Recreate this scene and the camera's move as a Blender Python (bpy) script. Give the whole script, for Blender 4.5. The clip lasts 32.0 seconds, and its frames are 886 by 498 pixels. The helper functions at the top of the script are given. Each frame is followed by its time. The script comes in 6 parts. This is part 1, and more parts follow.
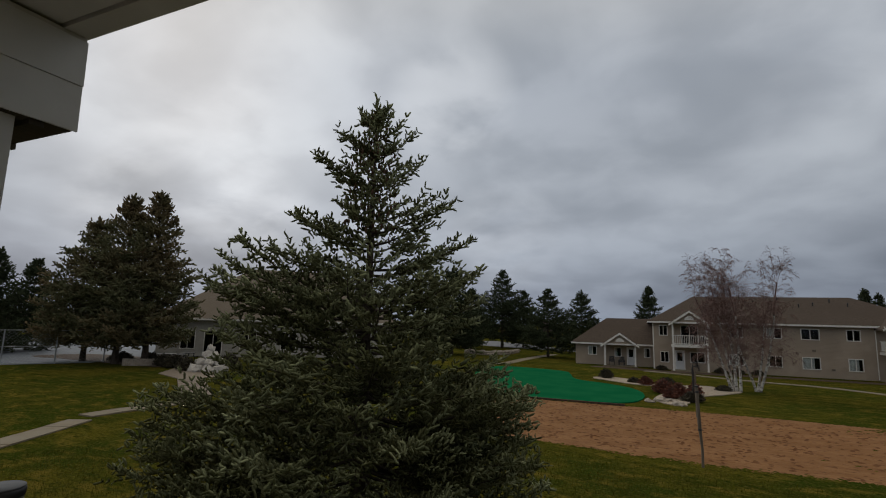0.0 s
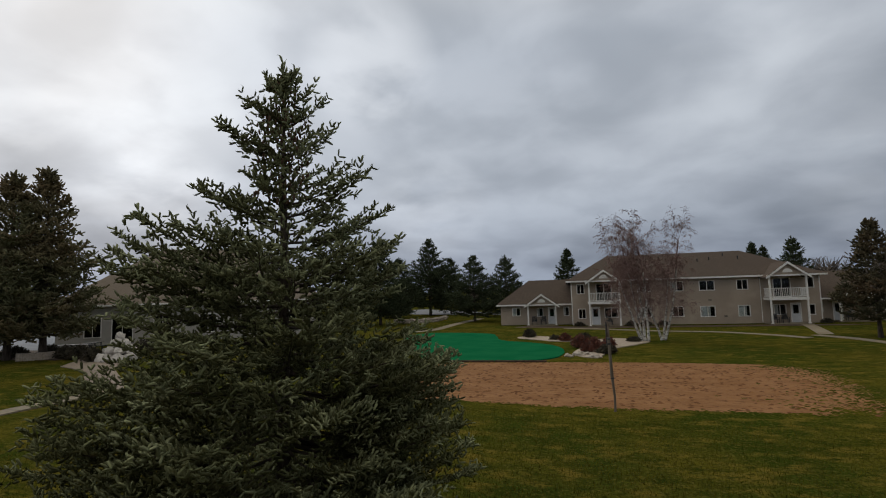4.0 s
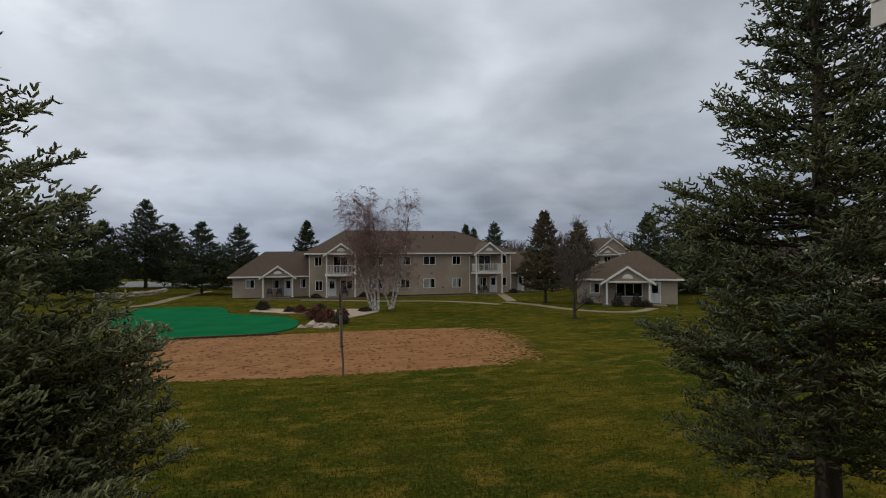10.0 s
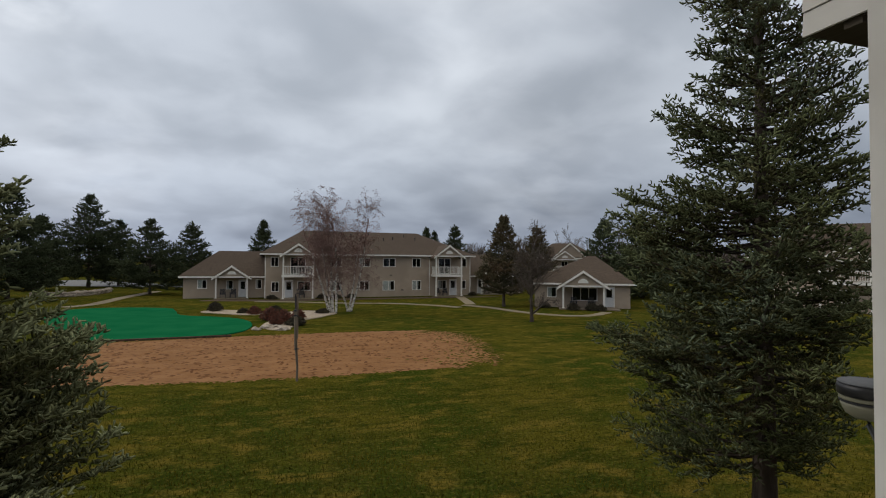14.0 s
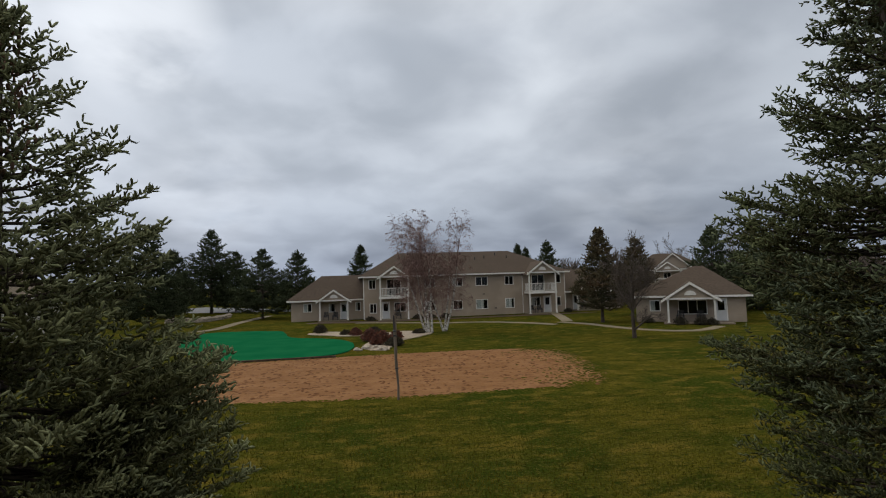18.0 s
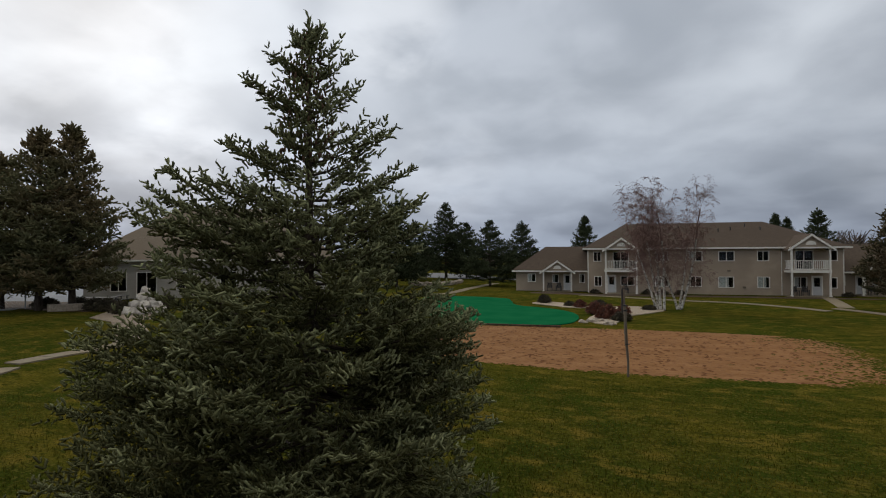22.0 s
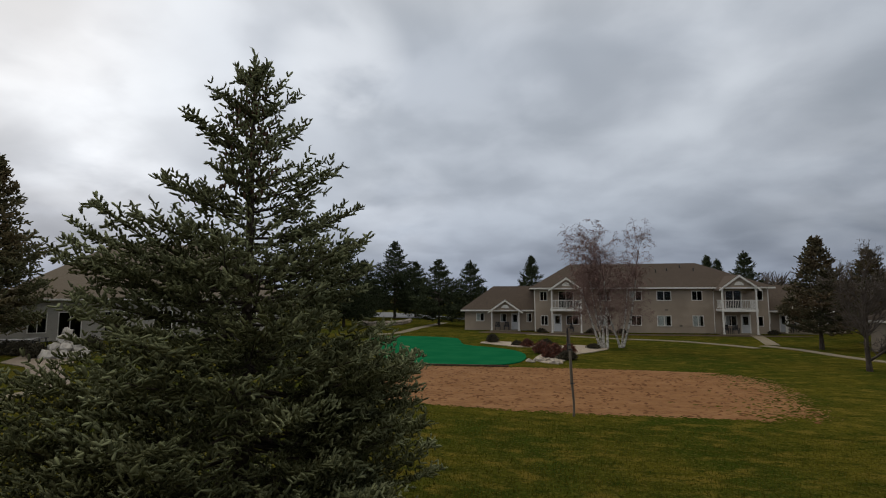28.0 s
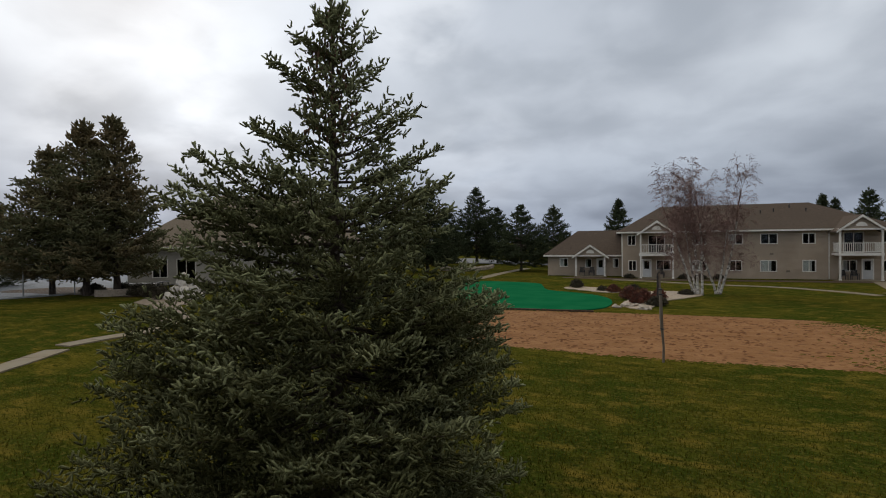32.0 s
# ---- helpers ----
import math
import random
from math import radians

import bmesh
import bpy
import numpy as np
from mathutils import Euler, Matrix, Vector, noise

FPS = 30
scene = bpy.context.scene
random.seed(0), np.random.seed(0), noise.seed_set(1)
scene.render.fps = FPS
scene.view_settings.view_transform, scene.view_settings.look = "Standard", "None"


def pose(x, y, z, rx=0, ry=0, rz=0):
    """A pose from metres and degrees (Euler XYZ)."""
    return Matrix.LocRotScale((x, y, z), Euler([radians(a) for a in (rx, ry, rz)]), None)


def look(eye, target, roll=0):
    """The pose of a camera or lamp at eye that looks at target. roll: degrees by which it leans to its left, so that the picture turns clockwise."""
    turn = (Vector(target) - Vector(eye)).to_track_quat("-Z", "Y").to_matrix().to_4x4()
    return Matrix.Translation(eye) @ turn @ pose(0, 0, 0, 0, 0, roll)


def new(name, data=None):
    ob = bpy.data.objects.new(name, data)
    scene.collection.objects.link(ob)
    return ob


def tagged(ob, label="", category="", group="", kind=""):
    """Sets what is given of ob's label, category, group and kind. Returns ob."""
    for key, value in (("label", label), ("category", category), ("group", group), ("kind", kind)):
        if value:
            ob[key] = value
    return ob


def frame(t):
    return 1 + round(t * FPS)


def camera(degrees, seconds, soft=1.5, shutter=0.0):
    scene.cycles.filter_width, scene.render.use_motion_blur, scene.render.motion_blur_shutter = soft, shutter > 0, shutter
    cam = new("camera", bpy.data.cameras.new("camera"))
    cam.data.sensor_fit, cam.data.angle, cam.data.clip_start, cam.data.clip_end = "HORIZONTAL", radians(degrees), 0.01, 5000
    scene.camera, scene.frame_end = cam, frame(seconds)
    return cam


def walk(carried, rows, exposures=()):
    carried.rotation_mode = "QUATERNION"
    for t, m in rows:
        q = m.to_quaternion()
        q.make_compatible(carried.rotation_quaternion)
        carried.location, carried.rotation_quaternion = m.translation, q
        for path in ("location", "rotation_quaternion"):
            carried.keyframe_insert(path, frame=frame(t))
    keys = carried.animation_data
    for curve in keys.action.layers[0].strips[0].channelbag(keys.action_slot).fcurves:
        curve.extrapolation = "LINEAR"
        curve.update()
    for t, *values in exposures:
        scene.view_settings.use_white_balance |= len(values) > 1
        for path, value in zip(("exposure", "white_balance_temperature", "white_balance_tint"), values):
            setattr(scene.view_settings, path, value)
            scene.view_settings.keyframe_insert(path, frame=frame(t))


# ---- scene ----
cam = camera(82.9, 32.0, soft=1.1)
# seconds, eye, then yaw to the left of +y, pitch and roll in degrees
PATH = (
    (0.0, -0.135, -0.045, 4.47, 27.58, 8.36, 1.65), (0.5, -0.013, -0.015, 4.401, 24.574, 6.803, 0.126), (1.0, 0.014, 0.014, 4.425, 21.747, 5.911, -0.317),
    (1.5, 0.004, 0.043, 4.43, 21.482, 5.773, 0.164), (2.0, -0.017, 0.041, 4.434, 22.127, 5.674, 0.686), (2.5, -0.031, 0.029, 4.439, 22.048, 5.547, 0.36),
    (4.5, -0.036, 0.011, 4.442, 17.852, 4.112, -1.713), (5.0, -0.037, -0.011, 4.442, 16.988, 2.912, -1.301), (5.5, -0.041, -0.037, 4.438, 17.937, 2.121, -0.651),
    (6.0, -0.049, -0.061, 4.432, 19.76, 1.557, -0.283), (6.5, -0.053, -0.079, 4.427, 20.27, 1.354, -0.054), (7.0, -0.044, -0.092, 4.423, 18.751, 2.112, 0.384),
    (7.5, -0.027, -0.099, 4.422, 16.072, 2.961, 0.529), (8.0, -0.008, -0.092, 4.424, 12.9, 2.91, 0.411), (8.5, 0.018, -0.065, 4.426, 8.459, 2.56, -0.075),
    (9.0, 0.051, -0.021, 4.421, 2.401, 2.14, -0.176), (9.5, 0.08, 0.026, 4.415, -4.468, 1.669, -0.471), (10.0, 0.107, 0.06, 4.406, -9.844, 1.244, -0.474),
    (10.5, 0.129, 0.079, 4.398, -12.708, 1.225, -0.958), (11.0, 0.149, 0.08, 4.401, -13.005, 1.818, -1.229), (11.5, 0.142, 0.092, 4.421, -11.848, 2.872, -1.342),
    (12.0, 0.128, 0.117, 4.426, -10.951, 3.811, -0.948), (12.5, 0.132, 0.122, 4.422, -10.829, 3.643, -0.524), (13.0, 0.166, 0.103, 4.402, -11.682, 2.476, 0.249),
    (13.5, 0.184, 0.103, 4.388, -13.527, 1.468, 0.837), (15.5, 0.189, 0.108, 4.394, -14.984, 3.324, -0.216), (16.0, 0.178, 0.125, 4.393, -13.007, 4.027, -0.584),
    (16.5, 0.167, 0.121, 4.394, -11.084, 4.135, -0.632), (17.0, 0.159, 0.104, 4.391, -9.59, 4.029, -0.763), (17.5, 0.138, 0.087, 4.388, -7.469, 3.804, -0.988),
    (18.0, 0.109, 0.056, 4.388, -4.013, 3.763, -1.806), (18.5, 0.072, 0.018, 4.39, 0.89, 3.743, -2.57), (19.0, 0.033, -0.012, 4.393, 5.762, 3.508, -2.959),
    (19.5, -0.008, -0.019, 4.395, 9.903, 3.166, -3.397), (20.0, -0.044, -0.021, 4.396, 13.624, 2.841, -3.323), (20.5, -0.069, -0.041, 4.394, 16.983, 2.417, -2.434),
    (21.0, -0.084, -0.07, 4.391, 19.631, 2.132, -1.254), (21.5, -0.095, -0.087, 4.389, 21.212, 1.618, -0.279), (22.0, -0.097, -0.083, 4.386, 21.015, 0.893, -0.209),
    (22.5, -0.094, -0.06, 4.382, 19.467, 0.579, -0.462), (23.0, -0.092, -0.035, 4.381, 17.974, 1.095, -0.784), (23.5, -0.087, -0.023, 4.382, 16.754, 2.09, -0.662),
    (24.0, -0.078, -0.021, 4.384, 15.339, 2.742, -0.617), (24.5, -0.072, -0.02, 4.383, 14.339, 2.449, -0.758), (26.5, -0.07, -0.02, 4.383, 14.537, 1.609, -0.922),
    (27.0, -0.068, -0.023, 4.386, 14.631, 1.942, -1.017), (27.5, -0.062, -0.029, 4.391, 14.739, 2.936, -0.832), (28.0, -0.057, -0.028, 4.401, 15.238, 5.322, -0.101),
    (28.5, -0.058, -0.02, 4.408, 16.37, 7.94, 0.736), (29.0, -0.083, -0.045, 4.421, 19.548, 8.722, 1.406), (29.5, -0.113, -0.073, 4.424, 22.795, 6.915, 0.975),
    (30.0, -0.113, -0.021, 4.376, 24.128, 3.788, -0.167), (30.5, -0.1, 0.034, 4.35, 23.521, 1.9, -1.089), (31.0, -0.091, 0.084, 4.329, 22.997, 0.519, -0.971),
    (31.5, -0.096, 0.095, 4.322, 23.662, -0.268, -0.801), (32.0, -0.096, 0.08, 4.322, 24.56, -0.713, -0.65),
)



def aimed(x, y, z, yaw, pitch, roll):
    a, b = radians(yaw), radians(pitch)
    way = Vector((-math.sin(a) * math.cos(b), math.cos(a) * math.cos(b), math.sin(b)))
    return look((x, y, z), Vector((x, y, z)) + way, roll)


walk(cam, [(r[0], aimed(*r[1:])) for r in PATH],
     exposures=((0.0, -0.30), (1.0, -0.21), (6.0, 0.0), (9.0, 0.06), (10.5, 0.28), (12.0, 0.34), (13.0, 0.25), (16.0, 0.31), (17.5, 0.27), (19.0, 0.24), (21.0, 0.10), (24.0, 0.10), (28.0, 0.05), (29.0, -0.06), (30.0, -0.1), (31.0, 0.06), (32.0, 0.16)))

# ---------------------------------------------------------------- light
SUN_AZ, SUN_EL = 58.0, 30.0


def sky_world():
    w = bpy.data.worlds.new("overcast_sky")
    scene.world = w
    w.use_nodes = True
    nt = w.node_tree
    nt.nodes.clear()
    N, L = nt.nodes.new, nt.links.new
    out = N("ShaderNodeOutputWorld")
    bg = N("ShaderNodeBackground")
    sky = N("ShaderNodeTexSky")
    sky.sky_type, sky.sun_disc = "NISHITA", False
    sky.sun_elevation, sky.sun_rotation = radians(SUN_EL), radians(-SUN_AZ)
    sky.air_density, sky.dust_density = 1.6, 4.0
    tc = N("ShaderNodeTexCoord")
    sep = N("ShaderNodeSeparateXYZ")
    L(tc.outputs["Generated"], sep.inputs[0])
    # the cloud deck: directions laid onto a flat sheet overhead
    zz = N("ShaderNodeMath"); zz.operation = "MAXIMUM"; zz.inputs[1].default_value = 0.0
    L(sep.outputs["Z"], zz.inputs[0])
    za = N("ShaderNodeMath"); za.operation = "ADD"; za.inputs[1].default_value = 0.30
    L(zz.outputs[0], za.inputs[0])
    div = N("ShaderNodeVectorMath"); div.operation = "DIVIDE"
    comb = N("ShaderNodeCombineXYZ")
    for i in range(2):
        L(za.outputs[0], comb.inputs[i])
    comb.inputs[2].default_value = 1.0
    L(tc.outputs["Generated"], div.inputs[0]); L(comb.outputs[0], div.inputs[1])

    def cloud(scale, detail, rough, lo, hi, off):
        m = N("ShaderNodeMapping")
        m.inputs["Location"].default_value = off
        m.inputs["Scale"].default_value = (scale, scale, 0.0)
        L(div.outputs[0], m.inputs[0])
        n = N("ShaderNodeTexNoise")
        n.inputs["Scale"].default_value = 1.0
        n.inputs["Detail"].default_value = detail
        n.inputs["Roughness"].default_value = rough
        n.inputs["Distortion"].default_value = 0.25
        L(m.outputs[0], n.inputs["Vector"])
        r = N("ShaderNodeMapRange"); r.interpolation_type = "SMOOTHSTEP"
        r.inputs["From Min"].default_value, r.inputs["From Max"].default_value = lo, hi
        L(n.outputs["Fac"], r.inputs["Value"])
        return r.outputs[0]

    big = cloud(1.35, 3, 0.42, 0.36, 0.64, (3.1, 1.7, 0.0))
    fine = cloud(3.4, 5, 0.46, 0.34, 0.68, (8.3, 2.2, 0.0))
    mixf = N("ShaderNodeMix"); mixf.data_type = "FLOAT"; mixf.inputs[0].default_value = 0.42
    L(big, mixf.inputs[2]); L(fine, mixf.inputs[3])
    ramp = N("ShaderNodeValToRGB")
    e = ramp.color_ramp.elements
    e[0].position, e[0].color = 0.0, (0.372, 0.405, 0.455, 1)
    e[1].position, e[1].color = 1.0, (0.645, 0.685, 0.74, 1)
    e2 = e.new(0.5); e2.color = (0.50, 0.535, 0.59, 1)
    L(mixf.outputs[0], ramp.inputs[0])
    # the deck is thicker and bluer towards the horizon
    low = N("ShaderNodeMapRange"); low.interpolation_type = "SMOOTHSTEP"
    low.inputs["From Min"].default_value, low.inputs["From Max"].default_value = 0.0, 0.34
    L(sep.outputs["Z"], low.inputs["Value"])
    lowc = N("ShaderNodeMix"); lowc.data_type = "RGBA"
    L(low.outputs[0], lowc.inputs[0])
    lowc.inputs[6].default_value, lowc.inputs[7].default_value = (0.525, 0.57, 0.655, 1), (0.985, 1.0, 1.02, 1)
    lowm = N("ShaderNodeMix"); lowm.data_type = "RGBA"; lowm.blend_type = "MULTIPLY"; lowm.inputs[0].default_value = 1.0
    L(ramp.outputs[0], lowm.inputs[6]); L(lowc.outputs[2], lowm.inputs[7])
    # and brightest overhead, as under any closed deck
    top = N("ShaderNodeMapRange"); top.interpolation_type = "SMOOTHSTEP"
    top.inputs["From Min"].default_value, top.inputs["From Max"].default_value = 0.42, 0.95
    top.inputs["To Min"].default_value, top.inputs["To Max"].default_value = 0.0, 1.0
    L(sep.outputs["Z"], top.inputs["Value"])
    topc = N("ShaderNodeMix"); topc.data_type = "RGBA"
    L(top.outputs[0], topc.inputs[0])
    topc.inputs[6].default_value, topc.inputs[7].default_value = (1, 1, 1, 1), (1.72, 1.48, 1.12, 1)
    topm = N("ShaderNodeMix"); topm.data_type = "RGBA"; topm.blend_type = "MULTIPLY"; topm.inputs[0].default_value = 1.0
    topm.clamp_result = False
    L(lowm.outputs[2], topm.inputs[6]); L(topc.outputs[2], topm.inputs[7])
    # thinner cloud on the sun's side, with ragged brighter rents in it
    total = None
    for az, el, wide, gain in ((52, 20, 20, 0.05), (52.5, 19, 7, 0.14), (61, 18, 6, 0.12), (49, 10.5, 7, 0.32), (60, 10, 7, 0.28), (27, 25, 8, 0.42), (-15, 27, 14, 0.16), (21, 10, 8, 0.14), (-24, 9, 9, 0.14)):
        a, b = radians(az), radians(el)
        dot = N("ShaderNodeVectorMath"); dot.operation = "DOT_PRODUCT"
        L(tc.outputs["Generated"], dot.inputs[0]); dot.inputs[1].default_value = (-math.sin(a) * math.cos(b), math.cos(a) * math.cos(b), math.sin(b))
        r = N("ShaderNodeMapRange"); r.interpolation_type = "SMOOTHSTEP"
        r.inputs["From Min"].default_value, r.inputs["From Max"].default_value = math.cos(radians(wide)), 1.0
        r.inputs["To Max"].default_value = gain
        L(dot.outputs["Value"], r.inputs["Value"])
        if total is None:
            total = r.outputs[0]
        else:
            ad = N("ShaderNodeMath"); ad.operation = "ADD"
            L(total, ad.inputs[0]); L(r.outputs[0], ad.inputs[1])
            total = ad.outputs[0]
    rag = cloud(3.0, 5, 0.5, 0.30, 0.62, (1.3, 6.2, 0.0))
    gm = N("ShaderNodeMath"); gm.operation = "MULTIPLY"
    L(total, gm.inputs[0]); L(rag, gm.inputs[1])
    add = N("ShaderNodeMix"); add.data_type = "RGBA"; add.blend_type = "ADD"; add.clamp_result = False
    L(gm.outputs[0], add.inputs[0]); L(topm.outputs[2], add.inputs[6]); add.inputs[7].default_value = (0.56, 0.555, 0.545, 1)
    # and thicker on the side away from it
    far = N("ShaderNodeMapRange"); far.interpolation_type = "SMOOTHSTEP"
    far.inputs["From Min"].default_value, far.inputs["From Max"].default_value = -0.6, 0.45
    far.inputs["To Min"].default_value, far.inputs["To Max"].default_value = 1.09, 0.78
    L(sep.outputs["X"], far.inputs["Value"])
    farm = N("ShaderNodeVectorMath"); farm.operation = "SCALE"
    L(add.outputs[2], farm.inputs[0]); L(far.outputs[0], farm.inputs["Scale"])
    # a touch of the clear sky's own colour
    scl = N("ShaderNodeMix"); scl.data_type = "RGBA"; scl.blend_type = "ADD"; scl.clamp_result = False
    scl.inputs[0].default_value = 0.004
    L(farm.outputs[0], scl.inputs[6]); L(sky.outputs[0], scl.inputs[7])
    L(scl.outputs[2], bg.inputs["Color"])
    bg.inputs["Strength"].default_value = 1.0
    L(bg.outputs[0], out.inputs[0])


sky_world()
sun = new("sun", bpy.data.lights.new("sun", "SUN"))
sun.data.energy, sun.data.angle, sun.data.color = 0.9, radians(25), (1.0, 0.96, 0.9)
_a, _b = radians(SUN_AZ), radians(SUN_EL)
sun.matrix_world = look((-40 * math.sin(_a) * math.cos(_b), 40 * math.cos(_a) * math.cos(_b), 40 * math.sin(_b)), (0, 0, 0))

# ---------------------------------------------------------------- materials


def material(name, c1, c2, scale=4.0, rough=0.8, bump=0.2, bscale=None, spec=0.3, metal=0.0, detail=5.0,
             stretch=(1, 1, 1), rand=0.0, island=0.0, c3=None, c3scale=0.4, lo=0.35, hi=0.65, dist=0.02, c3lo=0.42, c3hi=0.66):
    """Two-scale noise colour, fine relief, and a chance of variation per object or per loose piece."""
    m = bpy.data.materials.new(name)
    m.use_nodes = True
    nt = m.node_tree
    N, L = nt.nodes.new, nt.links.new
    b = nt.nodes["Principled BSDF"]
    b.inputs["Roughness"].default_value = rough
    b.inputs["Metallic"].default_value = metal
    b.inputs["Specular IOR Level"].default_value = spec
    tc = N("ShaderNodeTexCoord")
    mp = N("ShaderNodeMapping")
    mp.inputs["Scale"].default_value = stretch
    L(tc.outputs["Object"], mp.inputs[0])

    def noise_fac(sc, lo_, hi_, det):
        n = N("ShaderNodeTexNoise")
        n.inputs["Scale"].default_value, n.inputs["Detail"].default_value = sc, det
        L(mp.outputs[0], n.inputs["Vector"])
        r = N("ShaderNodeMapRange")
        r.inputs["From Min"].default_value, r.inputs["From Max"].default_value = lo_, hi_
        L(n.outputs["Fac"], r.inputs["Value"])
        return r.outputs[0], n

    f, n1 = noise_fac(scale, lo, hi, detail)
    mx = N("ShaderNodeMix"); mx.data_type = "RGBA"
    mx.inputs[6].default_value, mx.inputs[7].default_value = (*c1, 1), (*c2, 1)
    L(f, mx.inputs[0])
    col = mx.outputs[2]
    if c3:
        f3, _ = noise_fac(c3scale, c3lo, c3hi, 4.0)
        m3 = N("ShaderNodeMix"); m3.data_type = "RGBA"
        L(f3, m3.inputs[0]); L(col, m3.inputs[6]); m3.inputs[7].default_value = (*c3, 1)
        col = m3.outputs[2]
    if rand or island:
        src = N("ShaderNodeNewGeometry").outputs["Random Per Island"] if island else N("ShaderNodeObjectInfo").outputs["Random"]
        r = N("ShaderNodeMapRange")
        a = island or rand
        r.inputs["To Min"].default_value, r.inputs["To Max"].default_value = 1 - a, 1 + a
        L(src, r.inputs["Value"])
        hs = N("ShaderNodeHueSaturation")
        L(r.outputs[0], hs.inputs["Value"]); L(col, hs.inputs["Color"])
        col = hs.outputs[0]
    L(col, b.inputs["Base Color"])
    if bump:
        n2 = N("ShaderNodeTexNoise")
        n2.inputs["Scale"].default_value, n2.inputs["Detail"].default_value = bscale or scale * 6, 4
        L(mp.outputs[0], n2.inputs["Vector"])
        bp = N("ShaderNodeBump")
        bp.inputs["Strength"].default_value, bp.inputs["Distance"].default_value = bump, dist
        L(n2.outputs["Fac"], bp.inputs["Height"]); L(bp.outputs[0], b.inputs["Normal"])
    return m


def siding_material(name, c1, c2, lap=0.13):
    """Horizontal lap siding for far walls: each course leans out towards its lower edge."""
    m = material(name, c1, c2, scale=1.3, rough=0.7, bump=0.0, c3=tuple(v * 0.9 for v in c1), c3scale=0.35)
    nt = m.node_tree
    N, L = nt.nodes.new, nt.links.new
    tc = N("ShaderNodeTexCoord")
    sp = N("ShaderNodeSeparateXYZ")
    L(tc.outputs["Object"], sp.inputs[0])
    d = N("ShaderNodeMath"); d.operation = "DIVIDE"; d.inputs[1].default_value = lap
    L(sp.outputs["Z"], d.inputs[0])
    fr = N("ShaderNodeMath"); fr.operation = "FRACT"
    L(d.outputs[0], fr.inputs[0])
    iv = N("ShaderNodeMath"); iv.operation = "SUBTRACT"; iv.inputs[0].default_value = 1.0
    L(fr.outputs[0], iv.inputs[1])
    bp = N("ShaderNodeBump")
    bp.inputs["Strength"].default_value, bp.inputs["Distance"].default_value = 0.8, 0.015
    L(iv.outputs[0], bp.inputs["Height"])
    L(bp.outputs[0], nt.nodes["Principled BSDF"].inputs["Normal"])
    return m


def shingle_material(name, c1, c2):
    m = material(name, c1, c2, scale=5.0, rough=0.95, bump=0.5, bscale=40, spec=0.15, c3=tuple(v * 1.15 for v in c1), c3scale=0.5)
    return m


def glass_material():
    m = bpy.data.materials.new("window_glass")
    m.use_nodes = True
    b = m.node_tree.nodes["Principled BSDF"]
    b.inputs["Base Color"].default_value = (0.75, 0.8, 0.8, 1)
    b.inputs["Roughness"].default_value = 0.03
    b.inputs["Transmission Weight"].default_value = 1.0
    b.inputs["IOR"].default_value = 1.3
    return m


def ground_material():
    """Late-autumn lawn: olive and straw, mown in soft bands, worn here and there."""
    m = bpy.data.materials.new("lawn")
    m.use_nodes = True
    nt = m.node_tree
    N, L = nt.nodes.new, nt.links.new
    b = nt.nodes["Principled BSDF"]
    b.inputs["Roughness"].default_value = 0.95
    b.inputs["Specular IOR Level"].default_value = 0.0
    tc = N("ShaderNodeTexCoord")

    def noise_fac(sc, lo, hi, det=5.0, stretch=(1, 1, 1), rough=0.55):
        mp = N("ShaderNodeMapping"); mp.inputs["Scale"].default_value = stretch
        L(tc.outputs["Object"], mp.inputs[0])
        n = N("ShaderNodeTexNoise")
        n.inputs["Scale"].default_value, n.inputs["Detail"].default_value, n.inputs["Roughness"].default_value = sc, det, rough
        L(mp.outputs[0], n.inputs["Vector"])
        r = N("ShaderNodeMapRange"); r.inputs["From Min"].default_value, r.inputs["From Max"].default_value = lo, hi
        L(n.outputs["Fac"], r.inputs["Value"])
        return r.outputs[0]

    def mix(fac, a, c):
        x = N("ShaderNodeMix"); x.data_type = "RGBA"
        L(fac, x.inputs[0])
        for s, v in ((6, a), (7, c)):
            if isinstance(v, tuple):
                x.inputs[s].default_value = (*v, 1)
            else:
                L(v, x.inputs[s])
        return x.outputs[2]

    c = mix(noise_fac(0.20, 0.43, 0.58, 4), (0.0378, 0.0528, 0.0070), (0.0880, 0.0774, 0.0106))
    c = mix(noise_fac(0.9, 0.50, 0.64, 5, (1, 1.6, 1)), c, (0.1390, 0.1056, 0.0185))
    c = mix(noise_fac(0.55, 0.52, 0.66, 4, (1, 2.2, 1)), c, (0.0334, 0.0422, 0.0053))
    c = mix(noise_fac(2.4, 0.52, 0.68, 4, (1, 1.9, 1)), c, (0.0264, 0.0378, 0.0053))
    c = mix(noise_fac(14.0, 0.45, 0.75, 3), c, (0.0158, 0.0185, 0.0044))
    c = mix(noise_fac(9.0, 0.52, 0.8, 3), c, (0.1250, 0.1050, 0.0260))
    L(c, b.inputs["Base Color"])
    n2 = N("ShaderNodeTexNoise"); n2.inputs["Scale"].default_value, n2.inputs["Detail"].default_value = 22, 4
    L(tc.outputs["Object"], n2.inputs["Vector"])
    bp = N("ShaderNodeBump"); bp.inputs["Strength"].default_value, bp.inputs["Distance"].default_value = 0.9, 0.05
    L(n2.outputs["Fac"], bp.inputs["Height"]); L(bp.outputs[0], b.inputs["Normal"])
    return m


